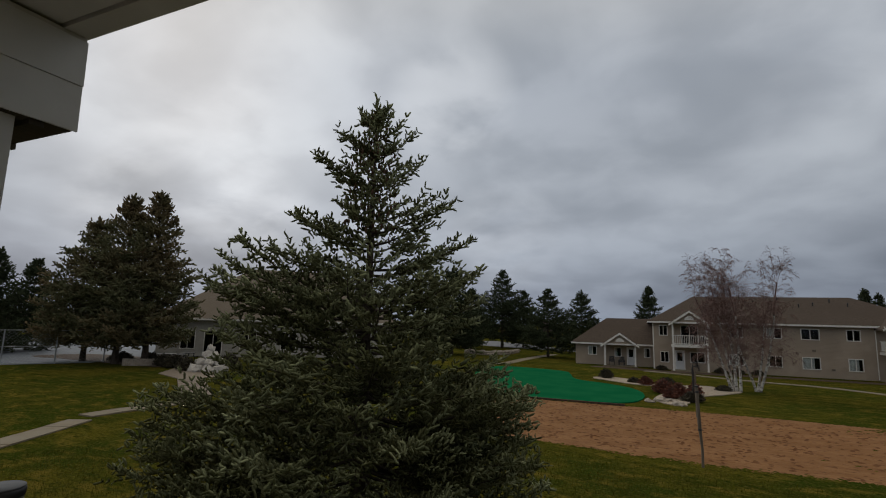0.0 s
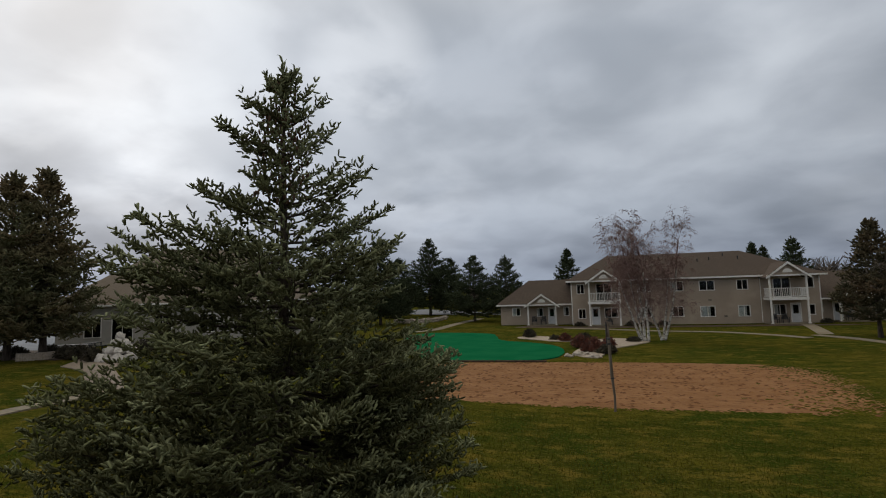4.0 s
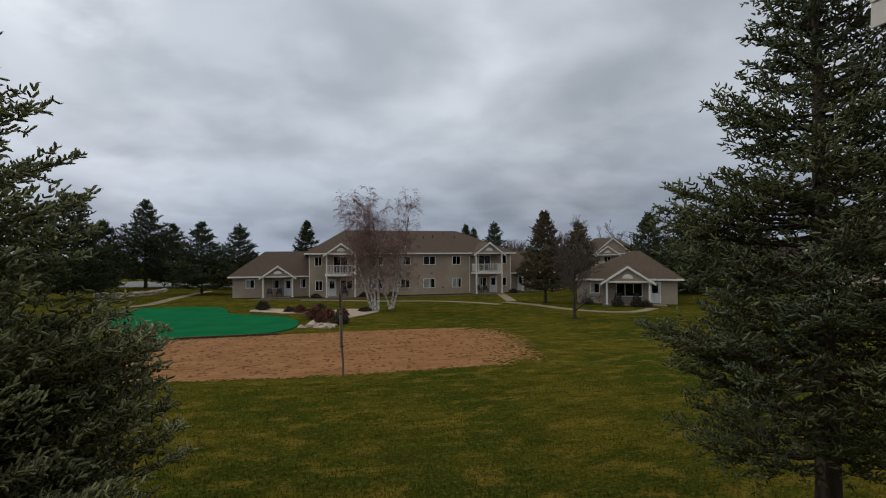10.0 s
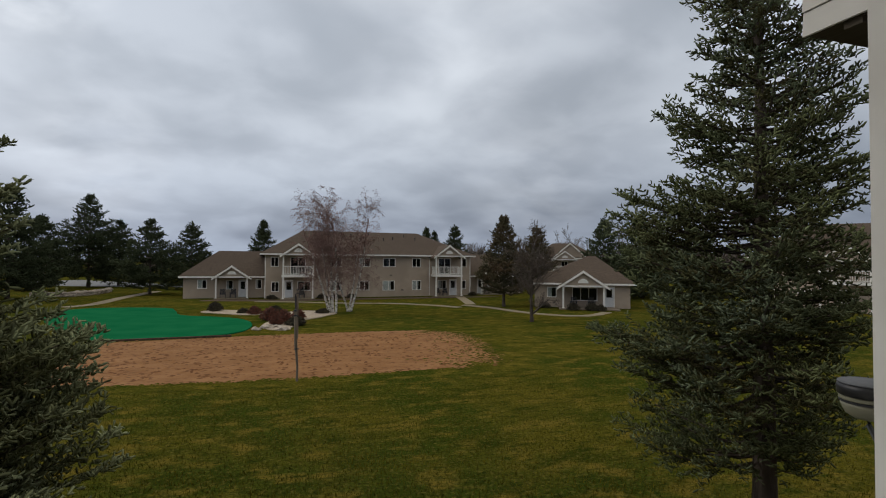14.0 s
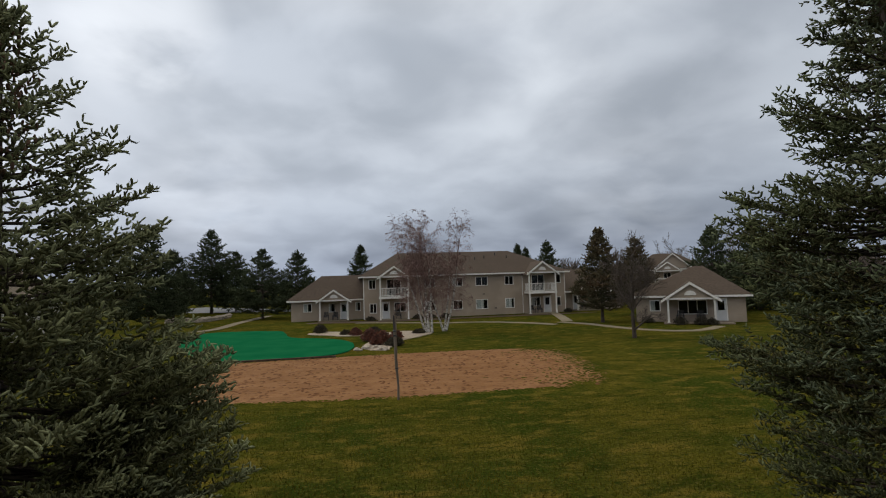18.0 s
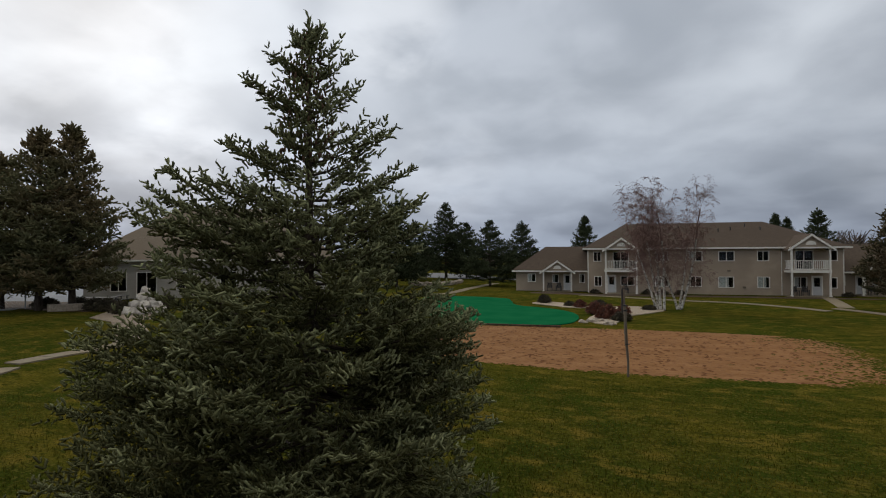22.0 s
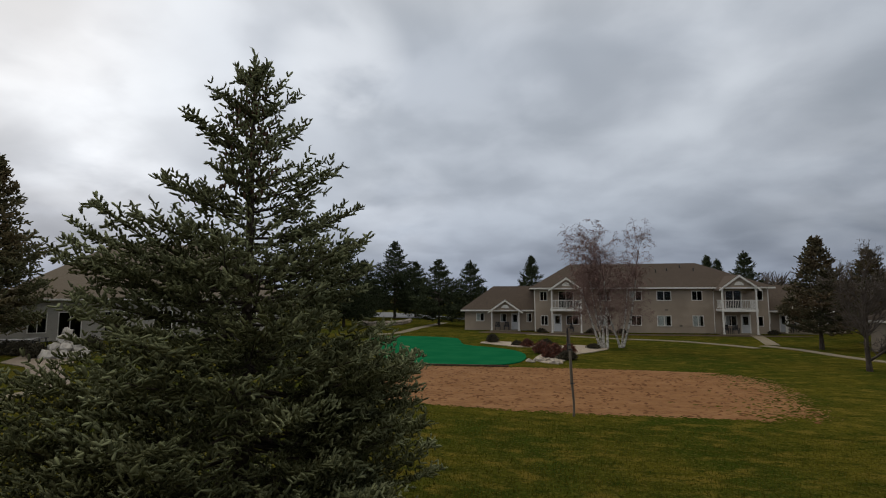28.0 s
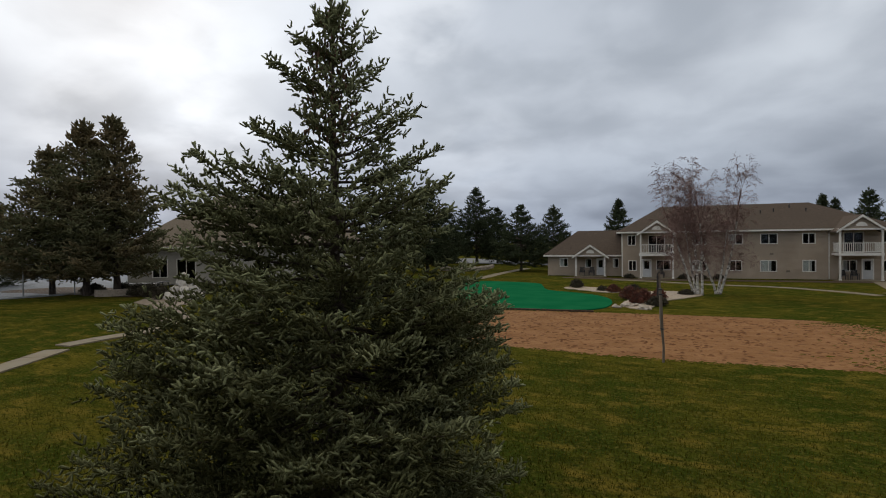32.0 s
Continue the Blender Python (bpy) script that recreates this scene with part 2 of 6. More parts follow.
LAWN = ground_material()
# c3 flecks paint the shadows inside footprints into the sand
SAND = material("court_sand", (0.190, 0.092, 0.036), (0.246, 0.126, 0.055), scale=0.8, rough=0.95, bump=0.7, bscale=5, dist=0.08, spec=0.1, c3=(0.115, 0.050, 0.020), c3scale=4.0, c3lo=0.56, c3hi=0.68, stretch=(0.7, 1.2, 1))
# darker sand colour that stands for shade in the footprints
DENT_SHADE = material("damp_sand", (0.105, 0.045, 0.018), (0.15, 0.068, 0.028), scale=3, rough=0.95, bump=0.3, spec=0.1)
TURF = material("putting_turf", (0.006, 0.098, 0.039), (0.011, 0.118, 0.048), scale=0.5, rough=1.0, bump=0.3, bscale=60, spec=0.0)
CONCRETE = material("concrete", (0.172, 0.138, 0.090), (0.218, 0.178, 0.120), scale=2.0, rough=0.9, bump=0.2, c3=(0.205, 0.175, 0.125), c3scale=0.8)
ASPHALT = material("asphalt", (0.10, 0.105, 0.115), (0.15, 0.155, 0.165), scale=1.2, rough=0.9, bump=0.3)
GRAVEL = material("pale_gravel", (0.28, 0.225, 0.17), (0.40, 0.335, 0.265), scale=6, rough=0.95, bump=0.6, bscale=30)
MULCH = material("mulch", (0.045, 0.030, 0.020), (0.085, 0.055, 0.035), scale=6, rough=0.95, bump=0.6, bscale=30)
BRICKP = material("brick_paver", (0.17, 0.135, 0.10), (0.23, 0.185, 0.145), scale=5, rough=0.9, bump=0.3, rand=0.12)
SIDING = siding_material("grey_lap_siding", (0.342, 0.272, 0.208), (0.384, 0.308, 0.236))
SIDING_NEAR = material("beam_siding_paint", (0.62, 0.61, 0.58), (0.68, 0.67, 0.64), scale=3, rough=0.6, bump=0.15, bscale=25, c3=(0.52, 0.505, 0.47), c3scale=1.2, dist=0.004)
SOFFIT = material("soffit_paint", (0.56, 0.54, 0.50), (0.62, 0.60, 0.56), scale=3, rough=0.7, bump=0.12, c3=(0.45, 0.425, 0.385), c3scale=0.9, dist=0.004)
TRIM = material("white_trim_paint", (0.72, 0.69, 0.64), (0.80, 0.77, 0.72), scale=3, rough=0.55, bump=0.05)
DOOR = material("white_door_paint", (0.56, 0.56, 0.56), (0.63, 0.63, 0.63), scale=2, rough=0.5, bump=0.03)
BLIND = material("window_blind", (0.50, 0.49, 0.46), (0.58, 0.57, 0.54), scale=2, rough=0.8, bump=0.0)
ROOF = shingle_material("brown_shingle", (0.066, 0.050, 0.039), (0.092, 0.070, 0.055))
ROOF_TAN = shingle_material("tan_shingle", (0.160, 0.132, 0.104), (0.210, 0.176, 0.140))
TANWALL = siding_material("tan_wall", (0.38, 0.355, 0.315), (0.43, 0.40, 0.355))
GLASS = glass_material()
# near-black, so the dimness of unlit rooms is painted onto the inner walls
ROOM_SHADE = material("room_shade", (0.02, 0.02, 0.02), (0.03, 0.03, 0.028), rough=0.9, bump=0.0)
BARK = material("spruce_bark", (0.035, 0.026, 0.020), (0.075, 0.058, 0.046), scale=9, rough=0.95, bump=0.8, bscale=30, stretch=(1, 1, 0.25))
BARK_GREY = material("grey_bark", (0.055, 0.046, 0.040), (0.105, 0.09, 0.08), scale=9, rough=0.95, bump=0.6, stretch=(1, 1, 0.3))
BIRCHBARK = material("birch_bark", (0.50, 0.47, 0.43), (0.60, 0.575, 0.53), scale=3, rough=0.8, bump=0.2, c3=(0.10, 0.085, 0.07), c3scale=4.5, stretch=(1, 1, 1.5))
TWIG = material("birch_twig", (0.155, 0.092, 0.080), (0.235, 0.150, 0.132), scale=2, rough=0.9, bump=0.0)
TWIG_BROWN = material("bare_twig", (0.07, 0.055, 0.045), (0.12, 0.096, 0.08), scale=2, rough=0.9, bump=0.0)
SPRUCE_BLUE = material("blue_spruce_needles", (0.084, 0.088, 0.042), (0.140, 0.146, 0.076), scale=1.6, rough=0.9, bump=0.0, spec=0.05, island=0.4, c3=(0.066, 0.068, 0.030), c3scale=0.9)
SPRUCE_BLUE_TIP = material("blue_spruce_new_growth", (0.146, 0.160, 0.084), (0.242, 0.262, 0.150), scale=1.4, rough=0.9, bump=0.0, spec=0.05, island=0.4, c3=(0.095, 0.100, 0.045), c3scale=0.8)
SPRUCE_GREEN = material("spruce_needles", (0.050, 0.056, 0.025), (0.088, 0.096, 0.046), scale=1.6, rough=0.9, bump=0.0, spec=0.05, island=0.4, c3=(0.060, 0.052, 0.024), c3scale=0.7)
SPRUCE_GREEN_TIP = material("spruce_new_growth", (0.070, 0.082, 0.034), (0.122, 0.136, 0.064), scale=1.4, rough=0.9, bump=0.0, spec=0.05, island=0.4, c3=(0.082, 0.100, 0.066), c3scale=0.5)
SPRUCE_FAR = material("far_conifer_needles", (0.034, 0.042, 0.023), (0.058, 0.070, 0.039), scale=0.6, rough=0.95, bump=0.0, spec=0.0, island=0.15)
SPRUCE_TALL = material("tall_spruce_needles", (0.085, 0.088, 0.046), (0.145, 0.145, 0.080), scale=0.5, rough=0.95, bump=0.0, spec=0.0, island=0.14, c3=(0.150, 0.108, 0.062), c3scale=0.25)
SPRUCE_BROWN = material("brownish_spruce_needles", (0.048, 0.047, 0.028), (0.085, 0.080, 0.048), scale=0.5, rough=0.95, bump=0.0, spec=0.0, island=0.14, c3=(0.095, 0.066, 0.040), c3scale=0.5)
SHRUB_RED = material("red_shrub_twigs", (0.10, 0.035, 0.024), (0.17, 0.062, 0.040), scale=2, rough=0.9, bump=0.0, island=0.3)
SHRUB_DARK = material("dark_shrub_leaves", (0.030, 0.026, 0.016), (0.062, 0.052, 0.030), scale=2, rough=0.9, bump=0.0, island=0.3)
ROCK = material("pale_rock", (0.25, 0.21, 0.17), (0.40, 0.35, 0.295), scale=4, rough=0.9, bump=0.6, bscale=12, rand=0.2)
PALE_STONE = material("pale_fountain_stone", (0.38, 0.35, 0.315), (0.52, 0.485, 0.44), scale=3, rough=0.9, bump=0.5, bscale=12, rand=0.12)
WOOD_POST = material("weathered_post", (0.11, 0.088, 0.066), (0.17, 0.14, 0.108), scale=6, rough=0.9, bump=0.4, stretch=(1, 1, 0.15))
NETDARK = material("dark_netting", (0.03, 0.03, 0.03), (0.055, 0.05, 0.05), scale=20, rough=0.9, bump=0.2)
METAL = material("dark_metal", (0.035, 0.035, 0.037), (0.06, 0.06, 0.062), scale=5, rough=0.5, bump=0.05, metal=0.6)
# dark brown carrying the shade under the balcony beams in its colour
UNDERSIDE_SHADE = material("underside_shade", (0.045, 0.036, 0.024), (0.075, 0.060, 0.042), scale=6, rough=0.9, bump=0.3, stretch=(1, 0.15, 1), c3=(0.03, 0.025, 0.018), c3scale=1.5)
CONE = material("spruce_cones", (0.080, 0.046, 0.028), (0.135, 0.080, 0.048), scale=20, rough=0.9, bump=0.3, rand=0.25)
GALV = material("galvanised_wire", (0.30, 0.31, 0.32), (0.38, 0.39, 0.40), scale=5, rough=0.5, bump=0.0, metal=0.7)
CREAM = material("cream_plastic", (0.17, 0.165, 0.115), (0.21, 0.205, 0.15), scale=5, rough=0.45, bump=0.05)
BLUEGREY = material("tennis_court", (0.105, 0.120, 0.145), (0.150, 0.168, 0.195), scale=0.7, rough=0.85, bump=0.1)

# ---------------------------------------------------------------- helpers


def box(bm, x0, x1, y0, y1, z0, z1, m=None):
    v = [bm.verts.new((x, y, z)) for z in (z0, z1) for y in (y0, y1) for x in (x0, x1)]
    if m is not None:
        for q in v:
            q.co = m @ q.co
    for f in ((0, 2, 3, 1), (4, 5, 7, 6), (0, 1, 5, 4), (2, 6, 7, 3), (0, 4, 6, 2), (1, 3, 7, 5)):
        bm.faces.new([v[i] for i in f])
    return v


def prism(bm, pts, depth):
    """A closed solid: pts is a flat loop of points, pushed by the vector depth."""
    a = [bm.verts.new(p) for p in pts]
    b = [bm.verts.new(Vector(p) + Vector(depth)) for p in pts]
    bm.faces.new(a[::-1])
    bm.faces.new(b)
    n = len(pts)
    for i in range(n):
        j = (i + 1) % n
        bm.faces.new((a[i], a[j], b[j], b[i]))


def tube(bm, pts, radii, sides=6, cap=True):
    rings = []
    for i, p in enumerate(pts):
        p = Vector([float(c) for c in p])
        d = (Vector([float(c) for c in pts[min(i + 1, len(pts) - 1)]]) - Vector([float(c) for c in pts[max(i - 1, 0)]])).normalized()
        up = Vector((0, 0, 1)) if abs(d.z) < 0.9 else Vector((1, 0, 0))
        s = d.cross(up).normalized()
        t = s.cross(d)
        r_ = float(radii[i])
        rings.append([bm.verts.new(p + r_ * (math.cos(k * math.tau / sides) * s + math.sin(k * math.tau / sides) * t)) for k in range(sides)])
    for a, b in zip(rings, rings[1:]):
        for k in range(sides):
            bm.faces.new((a[k], a[(k + 1) % sides], b[(k + 1) % sides], b[k]))
    if cap:
        bm.faces.new(rings[0][::-1])
        bm.faces.new(rings[-1])


def lathe(bm, profile, sides=20, centre=(0, 0, 0)):
    rings = [[bm.verts.new((centre[0] + r * math.cos(k * math.tau / sides), centre[1] + r * math.sin(k * math.tau / sides), centre[2] + z)) for k in range(sides)] for r, z in profile]
    for a, b in zip(rings, rings[1:]):
        for k in range(sides):
            bm.faces.new((a[k], a[(k + 1) % sides], b[(k + 1) % sides], b[k]))
    bm.faces.new(rings[0][::-1])
    bm.faces.new(rings[-1])


def to_mesh(name, bm, mat, smooth=False):
    me = bpy.data.meshes.new(name)
    bmesh.ops.recalc_face_normals(bm, faces=bm.faces[:])
    if smooth:
        for f in bm.faces:
            f.smooth = True
    bm.to_mesh(me)
    bm.free()
    me.materials.append(mat)
    return me


def part(name, bm, mat, parent=None, label="", smooth=False):
    ob = new(name, to_mesh(name, bm, mat, smooth))
    if parent is not None:
        ob.parent = parent
    if label:
        ob["label"] = label
    return ob


def raw_mesh(name, verts, faces, mat):
    """A mesh from arrays: verts (n, 3), faces (m, 3)."""
    me = bpy.data.meshes.new(name)
    nf = len(faces)
    me.vertices.add(len(verts))
    me.vertices.foreach_set("co", np.asarray(verts, np.float32).ravel())
    me.loops.add(nf * 3)
    me.loops.foreach_set("vertex_index", np.asarray(faces, np.int32).ravel())
    me.polygons.add(nf)
    me.polygons.foreach_set("loop_start", np.arange(0, nf * 3, 3, dtype=np.int32))
    me.polygons.foreach_set("loop_total", np.full(nf, 3, np.int32))
    me.update(calc_edges=True)
    me.materials.append(mat)
    return me


def thing(name, m, label, category, group="", kind=""):
    ob = new(name)
    ob.empty_display_size = 0.3
    ob.matrix_world = m
    return tagged(ob, label, category, group, kind)


def polar(az, d, z=0.0):
    """A place by its bearing in degrees to the left of +y and its distance from the balcony."""
    a = radians(az)
    return Vector((-d * math.sin(a), d * math.cos(a), z))


# ---------------------------------------------------------------- ground


def smooth_loop(pts, steps=6):
    out = []
    n = len(pts)
    for i in range(n):
        p0, p1, p2, p3 = (Vector(pts[(i + k - 1) % n]) for k in range(4))
        for s in range(steps):
            t = s / steps
            out.append(0.5 * ((2 * p1) + (p2 - p0) * t + (2 * p0 - 5 * p1 + 4 * p2 - p3) * t * t + (3 * p1 - p0 - 3 * p2 + p3) * t ** 3))
    return out


def sheet(name, loop, z, mat, label, category, thick=0.05, jitter=0.0, seed=1):
    rng = random.Random(seed)
    bm = bmesh.new()
    pts = [Vector((p[0] + rng.uniform(-jitter, jitter), p[1] + rng.uniform(-jitter, jitter), z - thick)) for p in loop]
    prism(bm, pts, (0, 0, thick))
    bmesh.ops.triangulate(bm, faces=[f for f in bm.faces if len(f.verts) > 4])
    return tagged(part(name, bm, mat), label, category, kind="structure")


def ribbon(name, centre, width, z, mat, label, category="path", gap=0.0, slab=1.5):
    """A paved path laid slab by slab along a line."""
    base = thing(name, Matrix(), label, category, kind="structure")
    pts = [Vector((*p, 0)) for p in centre]
    line = []
    for i in range(len(pts) - 1):
        p0, p1, p2, p3 = pts[max(i - 1, 0)], pts[i], pts[i + 1], pts[min(i + 2, len(pts) - 1)]
        for s in range(8):
            t = s / 8
            line.append(0.5 * ((2 * p1) + (p2 - p0) * t + (2 * p0 - 5 * p1 + 4 * p2 - p3) * t * t + (3 * p1 - p0 - 3 * p2 + p3) * t ** 3))
    line.append(pts[-1])
    cum = [0.0]
    for a, b in zip(line, line[1:]):
        cum.append(cum[-1] + (b - a).length)

    def at(s):
        for k in range(len(line) - 1):
            if cum[k + 1] >= s:
                u = (s - cum[k]) / max(1e-6, cum[k + 1] - cum[k])
                d = (line[k + 1] - line[k]).normalized()
                return line[k].lerp(line[k + 1], u), Vector((-d.y, d.x, 0))
        d = (line[-1] - line[-2]).normalized()
        return line[-1], Vector((-d.y, d.x, 0))

    n = max(1, round(cum[-1] / slab))
    rng = random.Random(len(name) + n)
    for i in range(n):
        a, na = at(i * cum[-1] / n + 0.012)
        b, nb = at((i + 1) * cum[-1] / n - 0.012)
        bm = bmesh.new()
        h = z + rng.uniform(-0.006, 0.006)
        prism(bm, [p + Vector((0, 0, h - 0.12)) for p in (a - na * width / 2, b - nb * width / 2, b + nb * width / 2, a + na * width / 2)], (0, 0, 0.12))
        part("slab", bm, mat, base)
    return base


def build_ground():
    bm = bmesh.new()
    # one sheet to the horizon, finer near the house, with faint swells
    xs = [-3000, -900, -300, -140, -90] + [x * 3.0 for x in range(-25, 26)] + [90, 140, 300, 900, 3000]
    ys = [-600, -120, -40] + [y * 3.0 for y in range(-6, 41)] + [140, 180, 260, 420, 900, 3200]
    grid = [[bm.verts.new((x, y, 0.012 * (noise.noise(Vector((x * 0.06, y * 0.06, 0.3)))) - 0.009 if abs(x) < 80 and -3 < y < 120 else -0.03)) for x in xs] for y in ys]
    for j in range(len(ys) - 1):
        for i in range(len(xs) - 1):
            bm.faces.new((grid[j][i], grid[j][i + 1], grid[j + 1][i + 1], grid[j + 1][i]))
    tagged(part("ground", bm, LAWN, smooth=True), "mown olive and straw-coloured autumn lawn", "lawn", kind="structure")


build_ground()
SAND_LOOP = [(-11.0, 30.0), (-6.0, 31.3), (-1.0, 32.0), (5.3, 32.2), (9.4, 31.5), (10.0, 28.5), (9.5, 24.4), (8.3, 20.9), (3.0, 20.0), (-0.6, 19.7), (-7.0, 19.9), (-10.6, 20.3), (-11.3, 24.0)]
sheet("sand_court", smooth_loop(SAND_LOOP), 0.006, SAND, "raked reddish-brown sand of a volleyball court, full of footprints", "sand court", jitter=0.08)
GREEN_LOOP = [(-12.3, 31.8), (-10.1, 31.4), (-6.0, 31.9), (-4.2, 33.4), (-3.9, 36.8), (-4.9, 40.2), (-6.9, 42.4), (-10.1, 44.4), (-11.6, 48.6), (-13.2, 51.4), (-19.0, 52.3), (-21.0, 48.6), (-18.5, 42.0), (-14.6, 35.0)]
sheet("putting_green", smooth_loop(GREEN_LOOP), 0.05, TURF, "bright green artificial turf of a putting green", "putting green", jitter=0.03, seed=4, thick=0.08)
BED_A = [(-9.2, 46.9), (-8.2, 48.8), (-5.0, 46.8), (-3.8, 44.4), (-5.2, 43.9), (-7.8, 45.6)]
sheet("gravel_bed", smooth_loop(BED_A), 0.04, GRAVEL, "narrow pale gravel strip beside the putting green", "planting bed", jitter=0.08, seed=9)
BED_B = [(-3.2, 37.5), (-3.0, 34.8), (-1.4, 33.8), (-0.9, 38.2), (2.0, 44.0), (-0.6, 46.6), (-2.6, 44.4), (-2.4, 41.0)]
sheet("gravel_bed", smooth_loop(BED_B), 0.04, GRAVEL, "pale gravel bed with boulders and shrubs", "planting bed", jitter=0.1, seed=10)


def timber_edge(pts):
    e = thing("timber_edging", Matrix(), "dark timber edging along the sand court", "edging", kind="structure")
    for a, b in zip(pts, pts[1:]):
        a, b = Vector((*a, 0)), Vector((*b, 0))
        n = max(1, round((b - a).length / 2.4))
        for i in range(n):
            p, q = a.lerp(b, i / n), a.lerp(b, (i + 0.985) / n)
            w = (q - p).normalized().cross(Vector((0, 0, 1))) * 0.06
            bm = bmesh.new()
            prism(bm, [p - w + Vector((0, 0, -0.1)), q - w + Vector((0, 0, -0.1)), q + w + Vector((0, 0, -0.1)), p + w + Vector((0, 0, -0.1))], (0, 0, 0.22))
            part("timber", bm, MULCH, e)


timber_edge([(-10.5, 26.5), (-11.1, 30.7), (-7.6, 31.1), (-4.4, 31.45)])


def footprints():
    """Scuffed heaps and hollows that many feet left in the sand."""
    rng = np.random.default_rng(41)
    V, F = [], []
    for i in range(1500):
        x, y = rng.uniform(-10.2, 8.4), rng.uniform(20.4, 31.2)
        a, l, w, h = rng.uniform(0, 3.14), rng.uniform(0.10, 0.24), rng.uniform(0.06, 0.12), rng.uniform(0.02, 0.05)
        o = len(V)
        V.append((x, y, 0.006 + h))
        for k in range(6):
            t = k * math.tau / 6 + rng.uniform(-0.3, 0.3)
            dx, dy = l * math.cos(t), w * math.sin(t)
            V.append((x + dx * math.cos(a) - dy * math.sin(a), y + dx * math.sin(a) + dy * math.cos(a), -0.002))
        F += [(o, o + 1 + k, o + 1 + (k + 1) % 6) for k in range(6)]
    h = len(F) // 12 * 6
    o = new("sand_scuffs", raw_mesh("sand_scuffs", V, F[:h], SAND))
    tagged(o, "scuffed heaps left by feet in the sand", "sand", kind="stuff")
    # the other half is coloured dark, painting in the shade of the dents
    o = new("damp_sand", raw_mesh("damp_sand", V, F[h:], DENT_SHADE))
    tagged(o, "footprint clods coloured dark for the shade in the dents", "sand", kind="stuff")


footprints()


def sand_rim():
    """Worn turf creeping over the rim of the sand, widest at its far end from the house."""
    rng = np.random.default_rng(52)
    rim = np.array([(p[0], p[1]) for p in smooth_loop(SAND_LOOP)] )
    n = 7000
    k = rng.integers(0, len(rim), n)
    far = rng.uniform(0, 1, n) < 0.55
    end = np.where(rim[:, 0] > 7.0)[0]
    k = np.where(far, end[rng.integers(0, len(end), n)], k)
    u = rng.uniform(0, 1, (n, 1))
    e = rim[k] * (1 - u) + rim[(k + 1) % len(rim)] * u
    way = np.array([-1.0, 26.0]) - e
    way /= np.linalg.norm(way, axis=1, keepdims=True)
    e = e + way * np.where(far[:, None], rng.exponential(0.7, (n, 1)), np.abs(rng.normal(0, 0.16, (n, 1))) - 0.05)
    V, F = [], []
    for i in range(n):
        s, a0 = rng.uniform(0.05, 0.15), rng.uniform(0, 6.28)
        o = len(V)
        V.append((e[i, 0], e[i, 1], 0.010 + rng.uniform(0.0, 0.018)))
        for c in range(6):
            r = s * rng.uniform(0.5, 1.2)
            V.append((e[i, 0] + r * math.cos(a0 + c * 1.047), e[i, 1] + 0.8 * r * math.sin(a0 + c * 1.047), 0.002))
        F += [(o, o + 1 + c, o + 1 + (c + 1) % 6) for c in range(6)]
    o = new("turf_rim", raw_mesh("turf_rim", V, F, LAWN))
    tagged(o, "ragged worn turf creeping over the edge of the sand", "grass", kind="stuff")


sand_rim()

# ---------------------------------------------------------------- spruces


def shoots(bases, dirs, lens, rng, fat, spines):
    """Each shoot is one piece: a finger of close needles with single needles standing off it."""
    n = len(bases)
    dirs = dirs / (np.linalg.norm(dirs, axis=1, keepdims=True) + 1e-9)
    u = np.cross(dirs, rng.normal(0, 1, (n, 3)))
    u /= np.linalg.norm(u, axis=1, keepdims=True) + 1e-9
    w = np.cross(dirs, u)
    ra = np.arange(3) * math.tau / 3
    hub = np.cos(ra)[None, :, None] * u[:, None] + np.sin(ra)[None, :, None] * w[:, None]
    h = (lens * fat * rng.uniform(0.8, 1.2, n))[:, None, None]
    low = (bases + dirs * (lens * 0.05)[:, None])[:, None] + 0.75 * h * hub
    high = (bases + dirs * (lens * 0.78)[:, None])[:, None] + h * hub
    end = (bases + dirs * (lens * 1.03)[:, None])[:, None]
    k = np.arange(spines)
    ang = k * 2.399 + rng.uniform(0, 6.28, (n, 1))
    out = np.cos(ang)[..., None] * u[:, None] + np.sin(ang)[..., None] * w[:, None]
    foot = bases[:, None] + dirs[:, None] * (lens[:, None] * np.linspace(0.1, 0.85, spines))[..., None]
    foot2 = foot + dirs[:, None] * (lens * 0.12)[:, None, None]
    tip = foot + (out * 0.9 + dirs[:, None] * 0.7) * (lens[:, None] * rng.uniform(0.30, 0.46, (n, spines)))[..., None]
    v = np.concatenate([low, high, end, foot, foot2, tip], 1)
    m = v.shape[1]
    f = []
    for c in range(3):
        d = (c + 1) % 3
        f += [(c, d, 3 + d), (c, 3 + d, 3 + c), (6, 3 + c, 3 + d)]
    f += [(7 + i, 7 + spines + i, 7 + 2 * spines + i) for i in range(spines)]
    faces = (np.arange(n) * m)[:, None, None] + np.array(f)[None]
    return v.reshape(-1, 3), faces.reshape(-1, 3)


